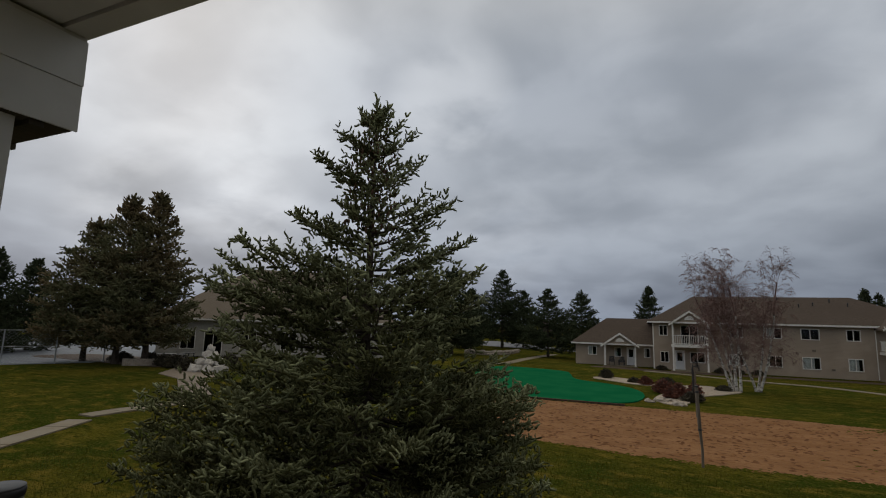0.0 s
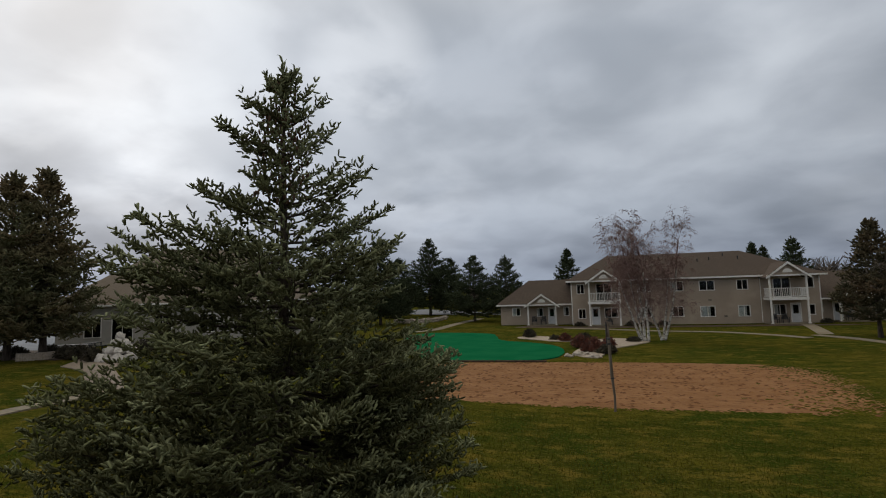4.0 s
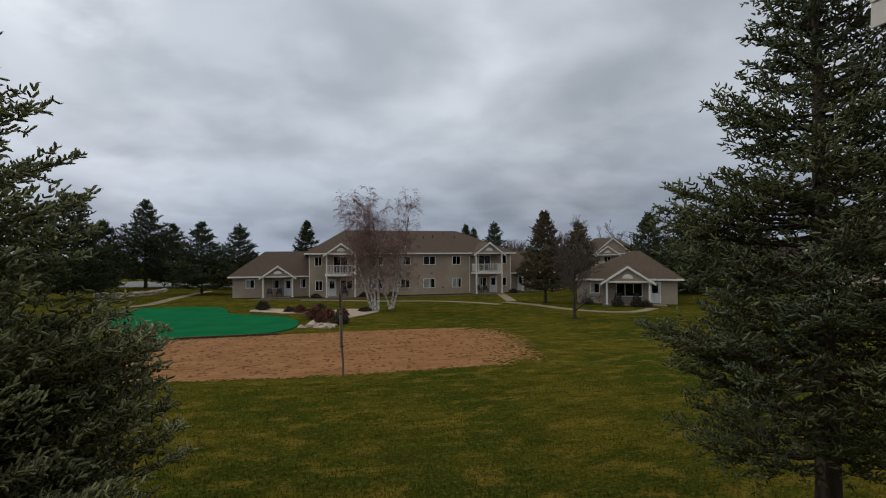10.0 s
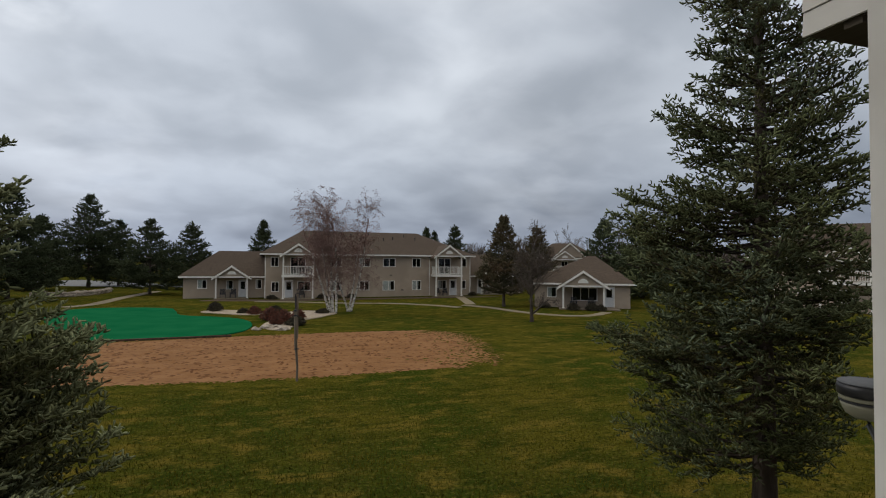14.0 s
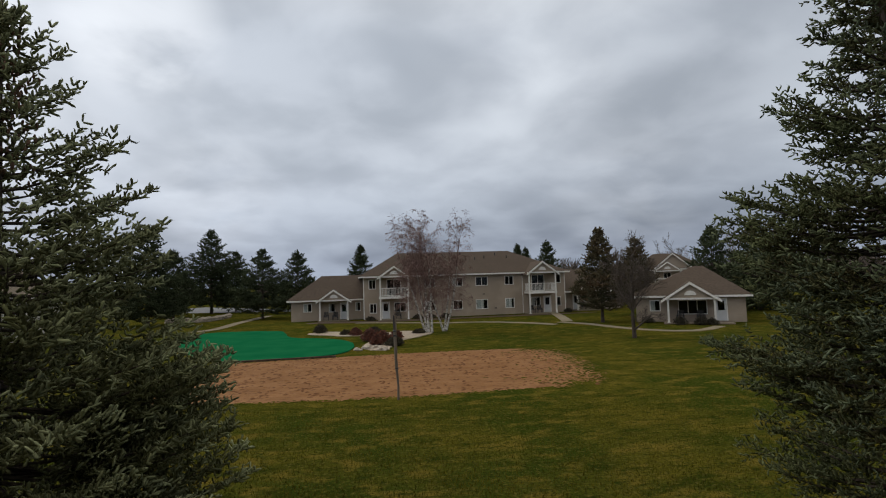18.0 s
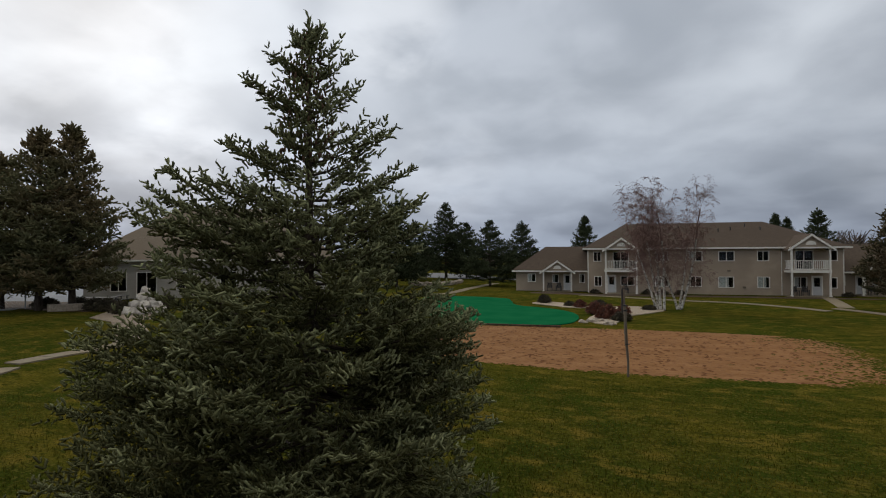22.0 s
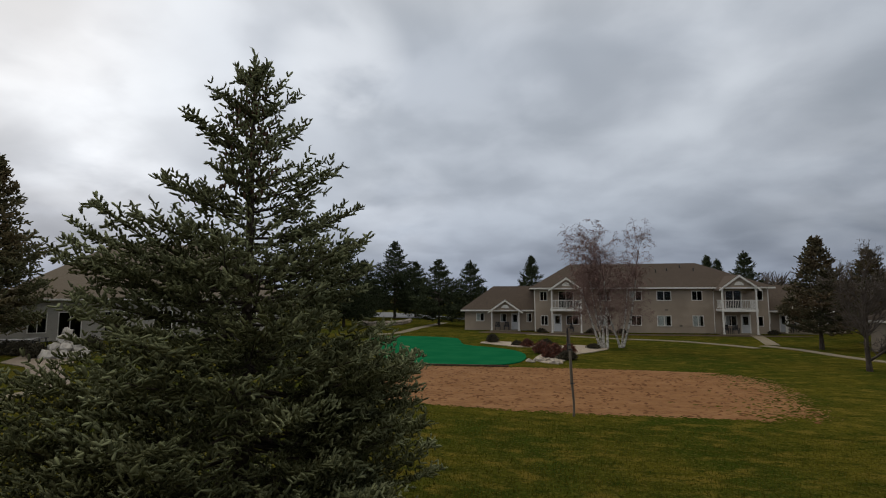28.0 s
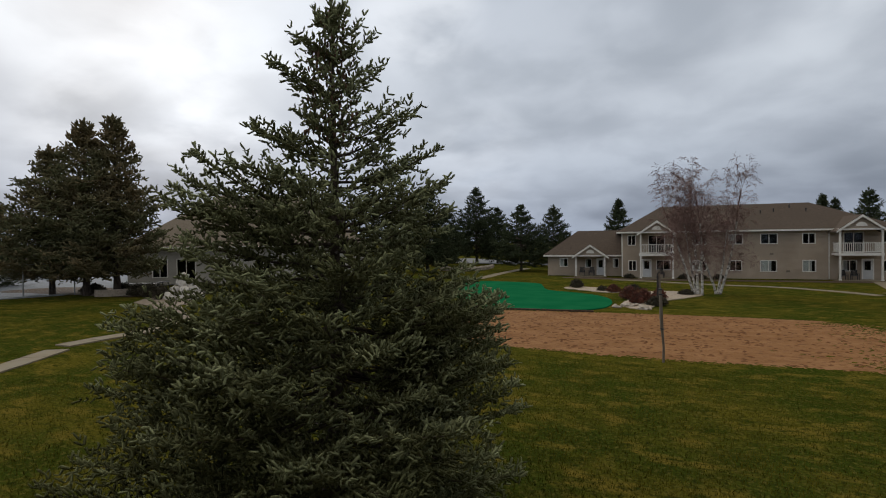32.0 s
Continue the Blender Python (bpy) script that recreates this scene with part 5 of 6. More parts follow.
def far_woods():
    """A band of leafless woods along the horizon."""
    rng = np.random.default_rng(5)
    segs = []
    for i in range(520):
        az = rng.uniform(-60, -8) if i % 2 else rng.uniform(-60, 80)
        d = rng.uniform(150, 230)
        p = np.array(polar(az, d))
        h = rng.uniform(7.0, 12.5) * (1.0 if az < -8 else 0.72)
        segs.append((p, p + [0, 0, h * 0.5], 0.3, 0.2, 1))
        for j in range(26):
            q = p + [0, 0, h * rng.uniform(0.15, 0.62)]
            w = np.array([rng.normal(0, 0.55), rng.normal(0, 0.55), rng.uniform(0.1, 1.0)])
            segs.append((q, q + w / np.linalg.norm(w) * h * rng.uniform(0.25, 0.5), 0.22, 0.06, 0))
    o = new("far_woods", segment_mesh("far_woods", segs, TWIG_BROWN, 3))
    tagged(o, "grey-brown band of leafless woods on the horizon", "woods", kind="stuff")


far_woods()


def shrub(place, w, h, seed, mat, label, n=420, name="shrub"):
    """A low mound of thin twigs and small leaf blades."""
    rng = np.random.default_rng(seed)
    t = thing(name, Matrix.Translation(place), label, "shrub")
    segs = []
    for i in range(n):
        a, q = rng.uniform(0, 6.283), rng.uniform(0, 1) ** 0.6
        tip = np.array([w / 2 * q * math.cos(a), w / 2 * q * math.sin(a), h * (1 - 0.75 * q * q) * rng.uniform(0.7, 1.12)])
        mid = tip * [0.55, 0.55, 0.45] + rng.normal(0, 0.04, 3)
        segs.append((np.array([tip[0] * 0.2, tip[1] * 0.2, -0.03]), mid, 0.012, 0.009, 0))
        segs.append((mid, tip, 0.009, 0.005, 0))
    o = new("twigwork", segment_mesh("twigwork", segs, TWIG_BROWN, 3)); o.parent = t
    m = n * 7
    b = np.array([segs[2 * int(k) + 1][1] for k in rng.integers(0, n, m)]) * rng.uniform(0.45, 1.0, (m, 1)) + rng.normal(0, 0.05, (m, 3))
    b[:, 2] = np.abs(b[:, 2])
    s = rng.uniform(0.04, 0.09, (m, 1)) * (w / 1.6) ** 0.5
    r1, r2 = rng.normal(0, 1, (m, 3)), rng.normal(0, 1, (m, 3))
    v = np.stack([b - r1 * s * 0.5, b + r1 * s * 0.5, b + r2 * s], 1).reshape(-1, 3)
    v[:, 2] = np.maximum(v[:, 2], 0.0)
    o = new("foliage", raw_mesh("foliage", v, np.arange(len(v)).reshape(-1, 3), mat)); o.parent = t
    return t


for i, (x, y, w, h, k) in enumerate(((-3.0, 39.6, 1.6, 0.95, 0), (-1.9, 38.0, 1.4, 0.9, 0), (-2.3, 36.8, 1.1, 0.7, 0), (-1.0, 40.4, 1.2, 0.7, 0), (-4.6, 44.4, 1.2, 0.65, 0),
                                     (-1.0, 36.2, 1.5, 0.6, 1), (-8.2, 47.6, 1.4, 0.8, 1), (-5.6, 45.3, 1.0, 0.4, 1), (0.9, 44.2, 1.3, 0.35, 1), (-3.2, 46.8, 1.4, 0.45, 1))):
    shrub((x, y, 0), w, h, 200 + i, SHRUB_RED if k == 0 else SHRUB_DARK, ("russet leafless shrub in the gravel bed", "low dark evergreen shrub in the gravel bed")[k])


def rock(place, size, seed, mat=None, name="boulder", group="", parent=None, label="pale weathered boulder in the gravel bed"):
    rng = random.Random(seed)
    bm = bmesh.new()
    bmesh.ops.create_icosphere(bm, subdivisions=2, radius=0.5)
    off = Vector((rng.uniform(0, 50), rng.uniform(0, 50), rng.uniform(0, 50)))
    for v in bm.verts:
        v.co *= 1 + 0.55 * noise.noise(v.co * 2.2 + off)
        v.co.x *= size[0]; v.co.y *= size[1]; v.co.z *= size[2]
        v.co.z = max(v.co.z, -0.25 * size[2])
    o = part(name, bm, mat or ROCK, parent)
    o.location = (place[0], place[1], place[2] + 0.2 * size[2])
    o.rotation_euler = (0, 0, rng.uniform(0, 6))
    if parent is None:
        tagged(o, label, "boulder", group)
    return o


_r = random.Random(3)
for i in range(11):
    u = i / 10
    x = -3.3 + 1.6 * u + _r.uniform(-0.25, 0.25)
    y = 34.3 + 1.2 * math.sin(u * 3.1) - 0.7 * u + _r.uniform(-0.35, 0.35)
    rock((x, y, 0), (_r.uniform(0.35, 0.65), _r.uniform(0.3, 0.5), _r.uniform(0.2, 0.36)), 300 + i, group="boulders edging the gravel bed")


def stone_wall():
    w = thing("stone_wall", Matrix.Translation((0, 0, 0)), "low dry-stacked wall of pale field stones", "wall")
    rng = random.Random(8)
    pts = [(-32.6, 70.6), (-30.2, 69.6), (-28.1, 69.8), (-26.9, 73.2), (-27.6, 80.0)]
    n = 0
    for (x0, y0), (x1, y1) in zip(pts, pts[1:]):
        for k in range(9):
            for c in range(2):
                u = (k + rng.uniform(0.2, 0.8)) / 9
                rock((x0 + (x1 - x0) * u, y0 + (y1 - y0) * u + 0.25 * c, 0.30 * c - 0.03), (rng.uniform(0.5, 1.0), rng.uniform(0.5, 0.8), rng.uniform(0.35, 0.6)), 500 + n, ROCK, name="stone", parent=w)
                n += 1


stone_wall()

# ---------------------------------------------------------------- lawn things


def court_post(place, height, label, net=False, lean=(0, 0)):
    p = thing("volleyball_post", Matrix.Translation(place), label, "post", "volleyball posts")
    bm = bmesh.new()
    tube(bm, [(0, 0, -0.1), (0.012, 0, height * 0.2), (lean[0] * 0.3, 0, height * 0.40), (lean[0] * 0.5, lean[1] * 0.5, height * 0.47), (lean[0] * 0.72, lean[1] * 0.7, height * 0.7), (lean[0], lean[1], height)], [0.044, 0.042, 0.045, 0.058, 0.054, 0.05], 9)
    part("pole", bm, WOOD_POST, p)
    bm = bmesh.new()
    lathe(bm, [(0.02, 0), (0.07, 0.005), (0.066, 0.05), (0.02, 0.07)], 9, (lean[0], lean[1], height + 0.001))
    part("cap", bm, METAL, p)
    for z in (0.45, 0.93):
        bm = bmesh.new()
        x, y = lean[0] * z, lean[1] * z
        lathe(bm, [(0.05, 0), (0.064, 0.01), (0.064, 0.05), (0.05, 0.06)], 9, (x, y, height * z))
        tube(bm, [(x + 0.055, y, height * z + 0.03), (x + 0.11, y, height * z + 0.03)], [0.012, 0.012], 6)
        part("hook_band", bm, METAL, p)
    if net:
        bm = bmesh.new()
        rng = random.Random(2)
        line = [(lean[0] * u - 0.10 + rng.uniform(-0.02, 0.02), lean[1] * u + rng.uniform(-0.02, 0.02), height * u) for u in (0.44, 0.52, 0.6, 0.68, 0.76, 0.84, 0.92)]
        tube(bm, line, [0.03, 0.05, 0.045, 0.06, 0.05, 0.055, 0.03], 7)
        part("furled_net", bm, NETDARK, p, "dark net furled along the post")
    return p


court_post((-0.40, 19.45, 0), 2.55, "weathered wooden volleyball post at the sand's edge", lean=(-0.09, 0.0))
court_post((-0.72, 29.9, 0.005), 2.75, "dark volleyball post with a furled net", net=True, lean=(-0.02, 0))

ribbon("path", [(-20.6, 7.4), (-21.6, 9.2), (-22.6, 10.9), (-23.5, 12.4)], 0.95, 0.045, CONCRETE, "pale concrete garden path of square slabs")
ribbon("path", [(-24.3, 13.0), (-24.4, 14.6), (-24.3, 16.4), (-24.6, 18.4)], 0.95, 0.05, CONCRETE, "pale concrete garden path of square slabs")
ribbon("path", [(-24.7, 18.6), (-27.0, 20.4), (-30.0, 22.4), (-33.2, 24.6)], 1.7, 0.045, BRICKP, "pale paved walk to the terrace", slab=0.8)
ribbon("path", [(-22.5, 54.0), (-21.1, 57.0), (-21.6, 66.0), (-21.6, 80.0)], 1.3, 0.02, CONCRETE, "narrow concrete path past the putting green")
ribbon("path", [(-6.0, 58.4), (-2.0, 57.0), (3.8, 54.3), (8.0, 53.4), (11.7, 50.6), (14.0, 47.5)], 0.9, 0.03, CONCRETE, "curving concrete path in front of the apartment block")
ribbon("path", [(18.3, 62.3), (17.4, 57.0), (16.2, 50.8)], 1.1, 0.032, CONCRETE, "concrete path to the balcony door")
ribbon("path", [(15.2, 50.0), (17.0, 46.5), (18.2, 42.0), (20.2, 38.8), (22.6, 38.0), (25.8, 40.4)], 0.9, 0.035, CONCRETE, "concrete path curving to the bungalow")
sheet("planting_bed", smooth_loop([(-12, 60.2), (-8, 59.2), (-2, 58.6), (6, 59.6), (14, 60.4), (21, 61.4), (23.5, 62.6), (14, 62.5), (4, 61.6), (-4, 60.9), (-10, 62.5)]), 0.008, MULCH, "dark mulch strip along the apartment wall", "planting bed", jitter=0.1, seed=6)
sheet("road", [(-60, 112), (-40, 98), (-22, 92), (-8, 92), (-8, 99), (-24, 101), (-50, 128)], 0.006, ASPHALT, "grey road beyond the conifers", "road")
sheet("tennis_court", [(-49.6, 26.6), (-51.6, 21.6), (-56, 8), (-120, 20), (-110, 62), (-60, 46)], 0.01, BLUEGREY, "blue-grey hard court behind the fence", "tennis court")


def chain_fence():
    f = thing("chain_link_fence", Matrix(), "grey chain-link fence round the hard court", "fence")
    a, c = Vector((-58.0, 4.0, 0)), Vector((-49.2, 27.4, 0))
    n = 7
    for i in range(n + 1):
        p = a.lerp(c, i / n)
        bm = bmesh.new()
        tube(bm, [p + Vector((0, 0, -0.1)), p + Vector((0, 0, 2.9))], [0.05, 0.05], 7)
        part("fence_post", bm, GALV, f)
    for z in (0.12, 1.5, 2.85):
        bm = bmesh.new()
        tube(bm, [a + Vector((0, 0, z)), c + Vector((0, 0, z))], [0.03, 0.03], 6)
        part("fence_rail", bm, GALV, f)
    segs = []
    L = (c - a).length
    d = (c - a) / L
    k = 0.0
    while k < L - 2.6:
        for s in (0, 1):
            p = a + d * (k if s == 0 else k + 2.7)
            q = a + d * (k + 2.7 if s == 0 else k)
            segs.append((np.array((p.x, p.y, 0.13)), np.array((q.x, q.y, 2.84)), 0.005, 0.005, 0))
        k += 0.30
    o = new("wire_mesh", segment_mesh("wire_mesh", segs, GALV, 3)); o.parent = f
    tagged(o, kind="stuff")


chain_fence()


def terrace():
    """The paved sitting place in front of the hall: paving, low seat wall, fountain mound, tables."""
    sheet("terrace", [(-37.5, 25.0), (-33.6, 23.9), (-32.4, 26.0), (-38.0, 30.5), (-44.0, 35.0), (-46.5, 32.5), (-40.0, 28.0)], 0.03, BRICKP, "brick-paved terrace in front of the hall", "terrace")
    sheet("mulch_bed", smooth_loop([(-60, 26.5), (-54, 27.0), (-47, 27.4), (-42, 28.2), (-44, 32.5), (-52, 33.5), (-60, 31.5)]), 0.02, MULCH, "bare dark mulch under the tall spruces", "planting bed", jitter=0.2, seed=14)
    w = thing("seat_wall", Matrix(), "low curved pale concrete seat wall", "wall")
    for i in range(9):
        bm = bmesh.new()
        u0, u1 = i / 9, (i + 0.985) / 9
        pts = []
        for u, dd in ((u0, 0), (u1, 0), (u1, 0.45), (u0, 0.45)):
            p = polar(59.4 - 4.1 * u, 52.6 + dd - 0.7 * math.sin(math.pi * u), 0.0)
            pts.append(p)
        prism(bm, pts, (0, 0, 0.58))
        part("block", bm, GRAVEL, w)
    # a pale stone fountain, tier on tier
    f = thing("fountain", Matrix.Translation((-36.5, 28.7, 0)) @ Matrix.Scale(1.1, 4), "pale stone garden fountain of stacked rocks", "fountain")
    rng = random.Random(12)
    for tier, (r, z, n, s) in enumerate(((1.05, 0.0, 9, 0.85), (0.7, 0.5, 7, 0.75), (0.35, 1.0, 4, 0.7), (0.0, 1.45, 1, 0.75))):
        for i in range(n):
            a = i * math.tau / n + tier
            rock((r * math.cos(a), r * math.sin(a), z), (s, s * 0.9, s * 0.95), 700 + tier * 20 + i, PALE_STONE, name="stone", parent=f)
    for i, (az, d) in enumerate(((55.0, 55.5), (56.2, 56.5), (54.0, 57.0))):
        t = thing("picnic_table", Matrix.Translation(polar(az, d, 0.03)) @ Matrix.Rotation(radians(25 + 40 * i), 4, "Z"), "dark-stained garden table with benches on the terrace", "table", "garden tables")
        bm = bmesh.new(); box(bm, -0.9, 0.9, -0.4, 0.4, 0.70, 0.75); part("tabletop", bm, METAL, t)
        for s in (-1, 1):
            bm = bmesh.new(); box(bm, -0.9, 0.9, s * 0.75 - 0.14, s * 0.75 + 0.14, 0.42, 0.46); part("bench", bm, METAL, t)
            bm = bmesh.new(); box(bm, s * 0.7 - 0.04, s * 0.7 + 0.04, -0.85, 0.85, 0.34, 0.415); part("cross_rail", bm, METAL, t)
            for q in (-1, 1):
                bm = bmesh.new(); box(bm, s * 0.7 - 0.035, s * 0.7 + 0.035, q * 0.42 - 0.04, q * 0.42 + 0.04, 0, 0.335); part("leg", bm, METAL, t)
                bm = bmesh.new(); box(bm, s * 0.7 - 0.035, s * 0.7 + 0.035, q * 0.3 - 0.04, q * 0.3 + 0.04, 0.42, 0.699); part("leg", bm, METAL, t)
    for i, (az, d, w_, h_) in enumerate(((57.0, 54, 2.2, 1.0), (55.0, 50, 2.4, 1.1), (53.8, 47, 2.0, 1.0), (59.5, 57, 2.4, 0.9), (50.0, 50, 2.2, 1.2), (55.9, 51.5, 2.0, 1.0))):
        shrub(polar(az, d), w_, h_, 260 + i, SHRUB_DARK, "low dark shrub round the terrace")


terrace()


def patio_chair(place, turn, mat, label, group="chairs on the porches"):
    """A garden armchair with slatted back."""
    c = thing("patio_chair", Matrix.Translation(place) @ Matrix.Rotation(radians(turn), 4, "Z"), label, "chair", group)
    bm = bmesh.new(); box(bm, -0.27, 0.27, -0.26, 0.26, 0.40, 0.45); part("seat", bm, mat, c)
    for i in range(5):
        bm = bmesh.new(); x = -0.22 + i * 0.11
        box(bm, x - 0.04, x + 0.04, 0.24, 0.28, 0.452, 0.95); part("back_slat", bm, mat, c)
    bm = bmesh.new(); box(bm, -0.27, 0.27, 0.235, 0.285, 0.951, 1.0); part("top_rail", bm, mat, c)
    for s in (-1, 1):
        bm = bmesh.new(); box(bm, s * 0.29 - 0.03, s * 0.29 + 0.03, -0.28, 0.26, 0.62, 0.65); part("arm", bm, mat, c)
        for y in (-0.24, 0.24):
            bm = bmesh.new(); box(bm, s * 0.29 - 0.025, s * 0.29 + 0.025, y - 0.025, y + 0.025, 0, 0.619); part("leg", bm, mat, c)
    return c


_B = Matrix.Translation((-3.35, 61.14, 0)) @ Matrix.Rotation(radians(5.556), 4, "Z")
for x, y, z, a in ((-6.6, 3.0, 0.09, 4), (-5.5, 3.1, 0.09, -8), (19.4, 0.9, 0.055, 5), (20.4, 1.0, 0.055, -5), (27.4, 3.0, 0.09, 0), (2.2, 1.0, 0.055, 6), (3.0, 1.1, 2.82, 0)):
    patio_chair(_B @ Vector((x, y, z)), 5.556 + a, METAL, "dark metal armchair on a porch of the apartment block")
_G = Matrix.Translation((23.4, 44.1, 0)) @ Matrix.Rotation(radians(-27.0), 4, "Z")
for x, y, a in ((1.0, 1.1, -6), (2.7, 1.2, 8)):
    patio_chair(_G @ Vector((x, y, 0.09)), -27 + a, METAL, "dark metal armchair on the bungalow porch")
for i, (x, y, w, h) in enumerate(((0.9, -0.9, 1.3, 0.7), (2.6, -0.9, 1.4, 0.75), (3.4, -1.0, 1.1, 0.6), (-1.8, 1.2, 1.3, 0.5))):
    shrub(_G @ Vector((x, y, 0)), w, h, 280 + i, SHRUB_DARK, "low dark shrub in front of the bungalow porch", n=260)
for i, (x, y, w, h) in enumerate(((4.6, 0.6, 1.5, 0.5), (6.2, 0.8, 1.5, 0.5), (8.0, 0.9, 1.5, 0.45), (-1.2, 0.7, 1.4, 0.5), (24.2, 0.8, 1.3, 0.5))):
    shrub(_B @ Vector((x, y, 0)), w, h, 290 + i, SHRUB_DARK, "low dark shrub against the apartment wall", n=220)

# ---------------------------------------------------------------- the balcony the view is taken from


def own_balcony():
    b = thing("balcony", Matrix.Rotation(radians(3.0), 4, "Z"), "upper balcony with soffit ceiling, siding-clad side beams and square posts", "balcony", kind="structure")
    XL, XR, YF, YB = -2.312, 1.708, 1.12, -1.30
    ZB, ZC = 5.15, 5.615
    # ceiling of grooved soffit panels, one mesh
    bm = bmesh.new()
    y = YB
    while y < YF - 0.1:
        y1 = min(y + 0.30, YF - 0.10)
        box(bm, XL - 0.5, XR + 0.5, y + 0.006, y1 - 0.006, ZC, ZC + 0.02)
        y = y1
    box(bm, XL - 0.5, XR + 0.5, YB, YF - 0.1, ZC + 0.021, ZC + 0.05)
    part("ceiling", bm, SOFFIT, b, "grooved grey soffit ceiling")
    bm = bmesh.new()
    box(bm, XL - 0.55, XR + 0.55, YF - 0.097, YF, ZC - 0.012, ZC + 0.3)
    part("front_fascia", bm, SOFFIT, b)
    for s, x in ((-1, XL), (1, XR)):
        YE, ZB = (1.23, 5.09) if s > 0 else (1.115, 5.19)
        # side beam: a core with lap boards on its inner face
        xa, xb = sorted((x, x + s * 0.46))
        bm = bmesh.new()
        box(bm, xa + (0.012 if s > 0 else 0), xb - (0.012 if s < 0 else 0), YB, YE - 0.004, ZB + 0.018, ZC - 0.015)
        beam = part("side_beam", bm, SOFFIT, b, "boxed side beam, open from below")
        hb = 0.078 if s > 0 else 0.195
        for i in range(6 if s > 0 else 2):
            z0 = ZB + 0.004 + i * hb
            bm = bmesh.new()
            xi = x + s * 0.011
            pts = [(xi, YB, z0), (xi - s * 0.010, YB, z0), (xi - s * 0.004, YB, z0 + hb - 0.002), (xi, YB, z0 + hb - 0.002)]
            prism(bm, pts, (0, YE - YB, 0))
            part("siding_board", bm, SIDING_NEAR, beam, "painted lap board")
        # underside, batten and lip: the unlit look is painted in as dark brown
        bm = bmesh.new()
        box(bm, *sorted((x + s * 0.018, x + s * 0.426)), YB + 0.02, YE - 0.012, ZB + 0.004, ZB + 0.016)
        part("underside", bm, UNDERSIDE_SHADE, beam, "beam underside, its shade put into the dark colour")
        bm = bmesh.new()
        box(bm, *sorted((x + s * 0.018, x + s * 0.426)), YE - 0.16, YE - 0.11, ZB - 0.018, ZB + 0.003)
        part("batten", bm, UNDERSIDE_SHADE, beam)
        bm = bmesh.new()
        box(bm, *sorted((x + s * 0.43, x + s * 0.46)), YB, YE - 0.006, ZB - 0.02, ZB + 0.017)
        part("outer_lip", bm, UNDERSIDE_SHADE, beam)
        px0, px1 = sorted((x + s * (0.05 if s < 0 else -0.05), x + s * 0.2))
        bm = bmesh.new()
        ya = 0.77 if s < 0 else 0.86
        box(bm, px0, px1, ya, ya + 0.155, 2.80, ZB + 0.003 if s < 0 else ZB - 0.004)
        po = part("post", bm, SIDING_NEAR, b, "square painted balcony post")
        bm = bmesh.new()
        box(bm, px0 - 0.015, px1 + 0.015, ya - 0.015, ya + 0.17, 2.80, 2.95)
        part("post_base", bm, SIDING_NEAR, po)
    bm = bmesh.new()
    box(bm, XL - 0.4, XR + 0.4, YB, 1.1, 2.62, 2.795)
    part("deck", bm, SOFFIT, b, "balcony deck boards")
    return b


own_balcony()


def own_house():
    h = thing("own_building", Matrix.Rotation(radians(3.0), 4, "Z"), "grey-sided building behind the balcony", "building", kind="structure")
    bm = bmesh.new()
    wall_panel(bm, -13, 13, -1.75, -1.55, 0, 5.6, [(-1.5, 0.4, 2.85, 4.95)])
    part("wall", bm, SIDING, h)
    window_unit(h, (-1.5, 0.4, 2.85, 4.95), -1.55 + 0.0)
    bm = bmesh.new()
    box(bm, -13, 13, -9, -1.76, 5.61, 5.75)
    box(bm, -13, 13, -9, -8.8, 0, 5.6)
    box(bm, -13, -12.8, -8.79, -1.76, 0, 5.6)
    box(bm, 12.8, 13, -8.79, -1.76, 0, 5.6)
    part("shell", bm, SIDING, h)
    bm = bmesh.new()
    prism(bm, [(-13.5, -1.0, 5.95), (-13.5, -9.5, 5.95), (-13.5, -5.2, 8.6)], (27, 0, 0))
    part("roof", bm, ROOF, h)
    bm = bmesh.new()
    prism(bm, [(-3.1, 1.3, 5.92), (2.4, 1.3, 5.92), (-0.35, 1.3, 7.6)], (0, -3.2, 0))
    part("gable_roof", bm, ROOF, h)


own_house()


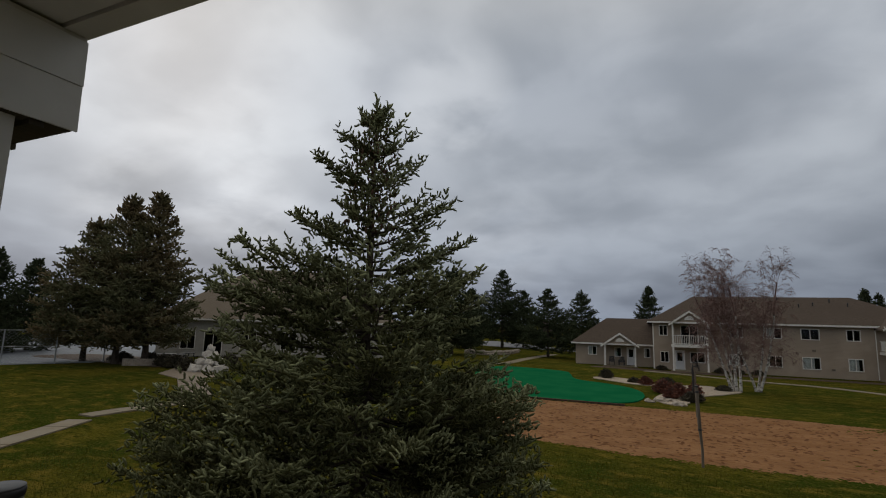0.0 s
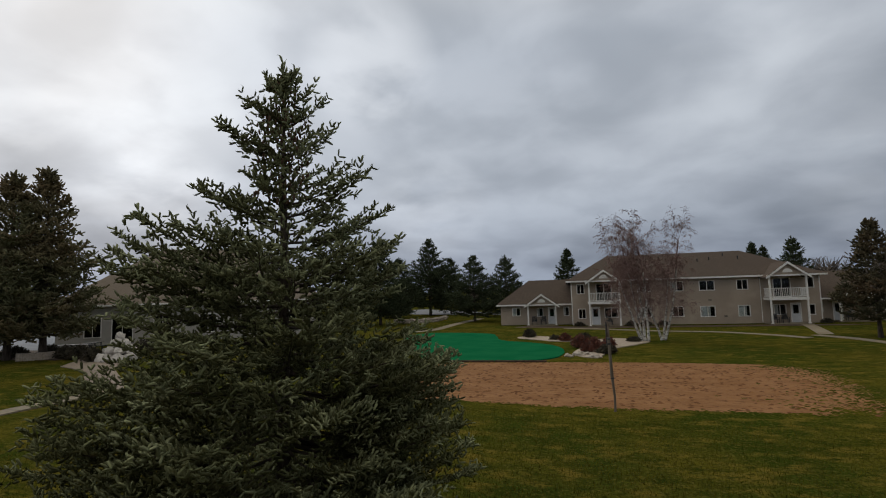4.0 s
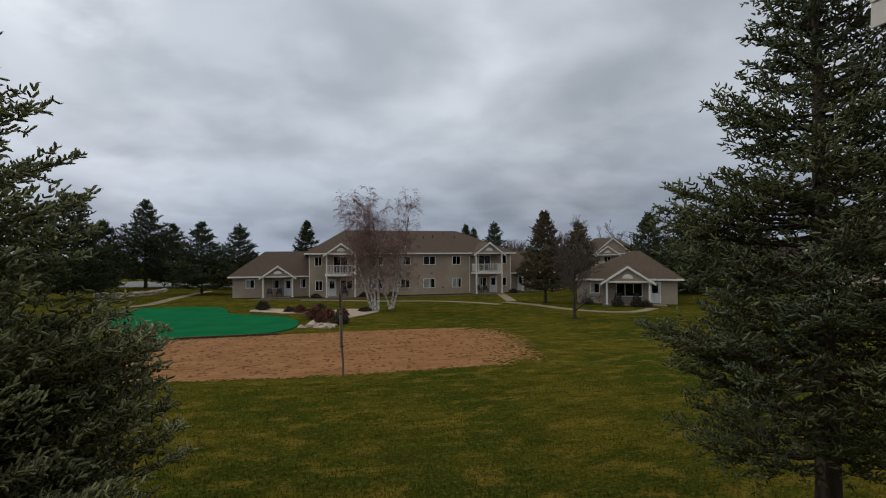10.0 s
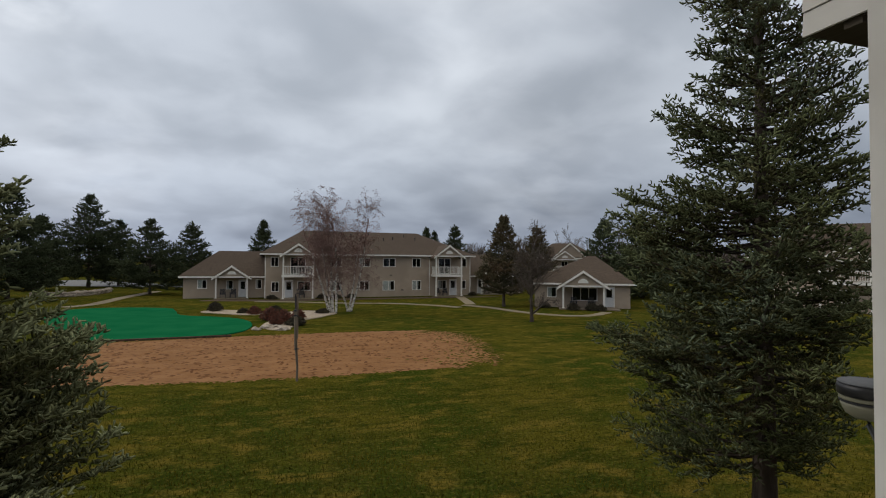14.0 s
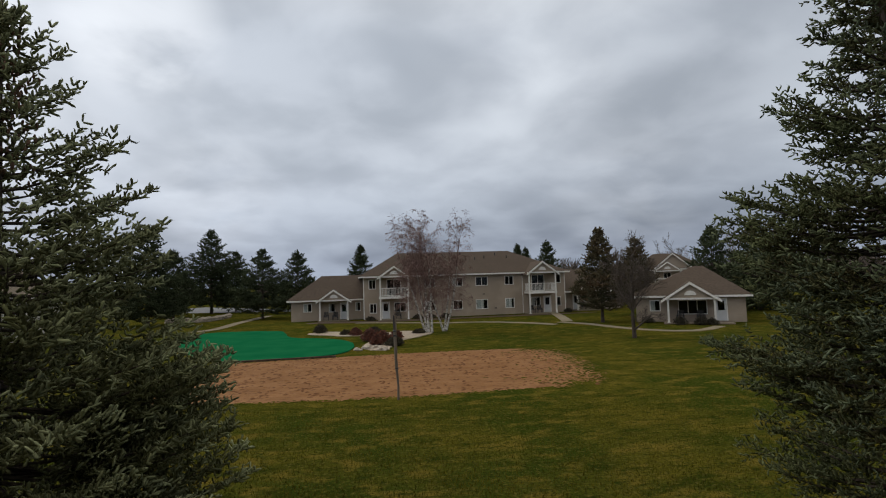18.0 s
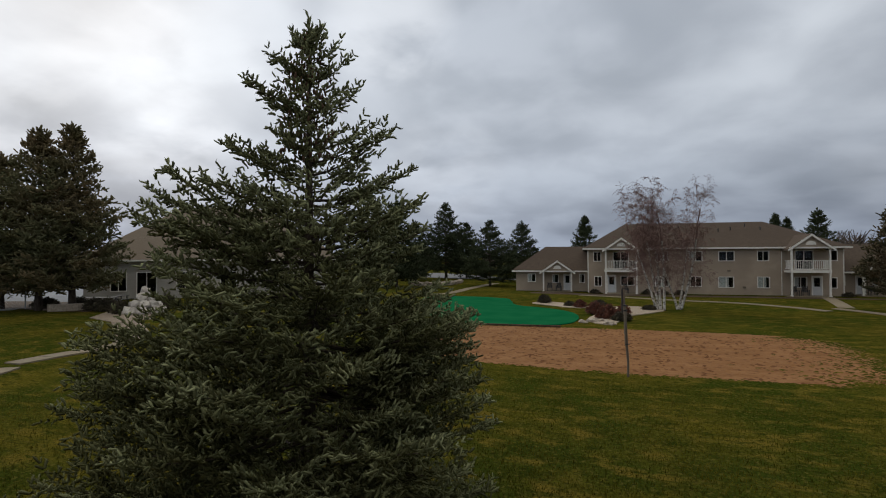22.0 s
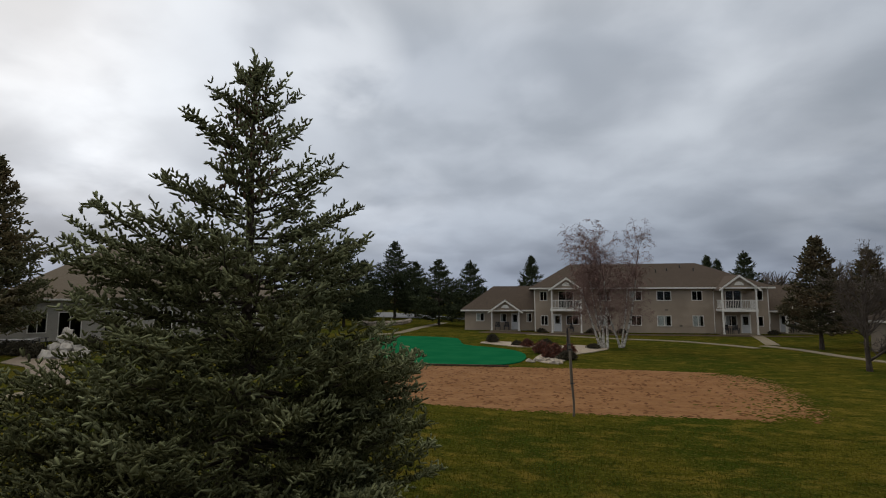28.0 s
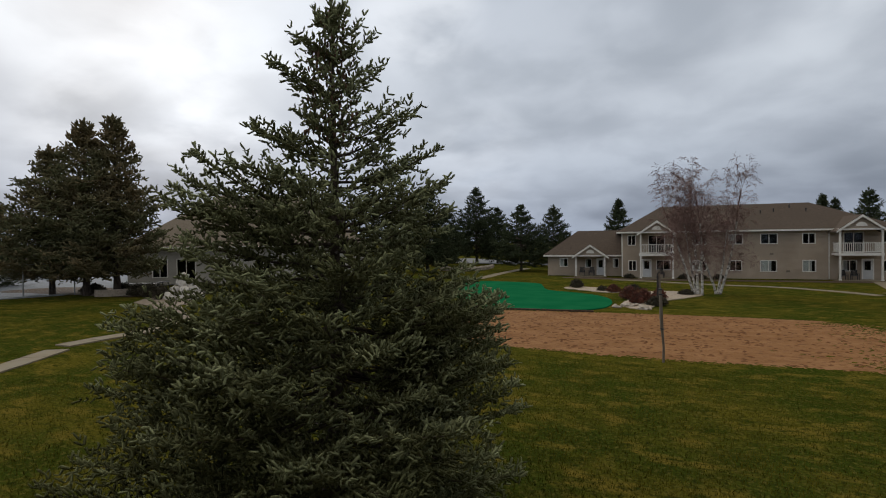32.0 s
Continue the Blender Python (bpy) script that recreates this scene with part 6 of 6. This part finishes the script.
def hanging_bowl(place, s):
    """A lidded bowl feeder on a bracket from the post."""
    t = thing("bird_feeder", Matrix.Translation(place) @ Matrix.Scale(0.77, 4), "cream and dark grey bowl feeder on a post bracket", "bird feeder", "bowl feeders")
    bm = bmesh.new()
    lathe(bm, [(0.015, -0.045), (0.048, -0.043), (0.070, -0.027), (0.082, 0.0), (0.085, 0.013)], 28)
    part("bowl", bm, CREAM, t, "cream bowl", smooth=True)
    bm = bmesh.new()
    lathe(bm, [(0.084, 0.0135), (0.088, 0.015), (0.088, 0.021), (0.084, 0.0225)], 28)
    part("band", bm, METAL, t, "thin dark band")
    bm = bmesh.new()
    lathe(bm, [(0.085, 0.023), (0.088, 0.025), (0.089, 0.036), (0.086, 0.038)], 28)
    strip = part("label_strip", bm, CREAM, t, "pale strip with illegible print")
    for a0, w in ((-2.35, 0.30), (-1.85, 0.16)):
        bm = bmesh.new()
        for k in range(4):
            u, v = a0 + w * k / 4, a0 + w * (k + 0.96) / 4
            prism(bm, [(0.0885 * math.cos(u), 0.0885 * math.sin(u), 0.028), (0.0885 * math.cos(v), 0.0885 * math.sin(v), 0.028), (0.0905 * math.cos(v), 0.0905 * math.sin(v), 0.028), (0.0905 * math.cos(u), 0.0905 * math.sin(u), 0.028)], (0, 0, 0.006))
        part("print_bar", bm, METAL, strip)
    bm = bmesh.new()
    lathe(bm, [(0.085, 0.0385), (0.093, 0.042), (0.096, 0.070), (0.092, 0.081), (0.080, 0.083)], 28)
    part("lid", bm, METAL, t, "dark grey lid", smooth=True)
    bm = bmesh.new()
    lathe(bm, [(0.091, 0.0835), (0.093, 0.086), (0.090, 0.090), (0.02, 0.091)], 28)
    part("rim", bm, ASPHALT, t, "grey top", smooth=True)
    bm = bmesh.new()
    tube(bm, [(0, 0, -0.044), (0, 0, -0.07), (-s * 0.05, -0.06, -0.10), (-s * 0.12, -0.26, -0.105)], [0.012, 0.010, 0.009, 0.009], 8)
    part("bracket", bm, METAL, t, "bent metal bracket")


hanging_bowl(Matrix.Rotation(radians(3), 4, "Z") @ Vector((1.772, 1.10, 3.99)), 1)
hanging_bowl(Matrix.Rotation(radians(3), 4, "Z") @ Vector((-2.44, 1.10, 3.75)), -1)

# ---------------------------------------------------------------- grass blades


def grass():
    rng = np.random.default_rng(77)
    n = 90000
    d = 6.5 + 15.0 * rng.uniform(0, 1, n) ** 1.3
    az = np.radians(rng.uniform(-62, 72, n))
    b = np.stack([-d * np.sin(az), d * np.cos(az), np.full(n, -0.025)], 1)
    keep = ~((b[:, 1] > 18.9) & (np.abs(b[:, 0]) < 12.2))
    b = b[keep]
    n = len(b)
    h = rng.uniform(0.035, 0.085, n)
    tip = b + np.stack([rng.normal(0, 0.03, n), rng.normal(0, 0.03, n), h + 0.02], 1)
    a = rng.uniform(0, 6.283, n)
    w = np.stack([np.cos(a), np.sin(a), 0 * a], 1) * rng.uniform(0.006, 0.013, (n, 1))
    v = np.stack([b - w, b + w, tip], 1).reshape(-1, 3)
    o = new("grass", raw_mesh("grass", v, np.arange(len(v)).reshape(-1, 3), GRASSBLADE))
    tagged(o, "short olive and straw-coloured grass blades", "grass", kind="stuff")


GRASSBLADE = material("grass_blade", (0.053, 0.059, 0.006), (0.117, 0.096, 0.012), scale=0.5, rough=0.9, bump=0.0, spec=0.0, island=0.35)
grass()
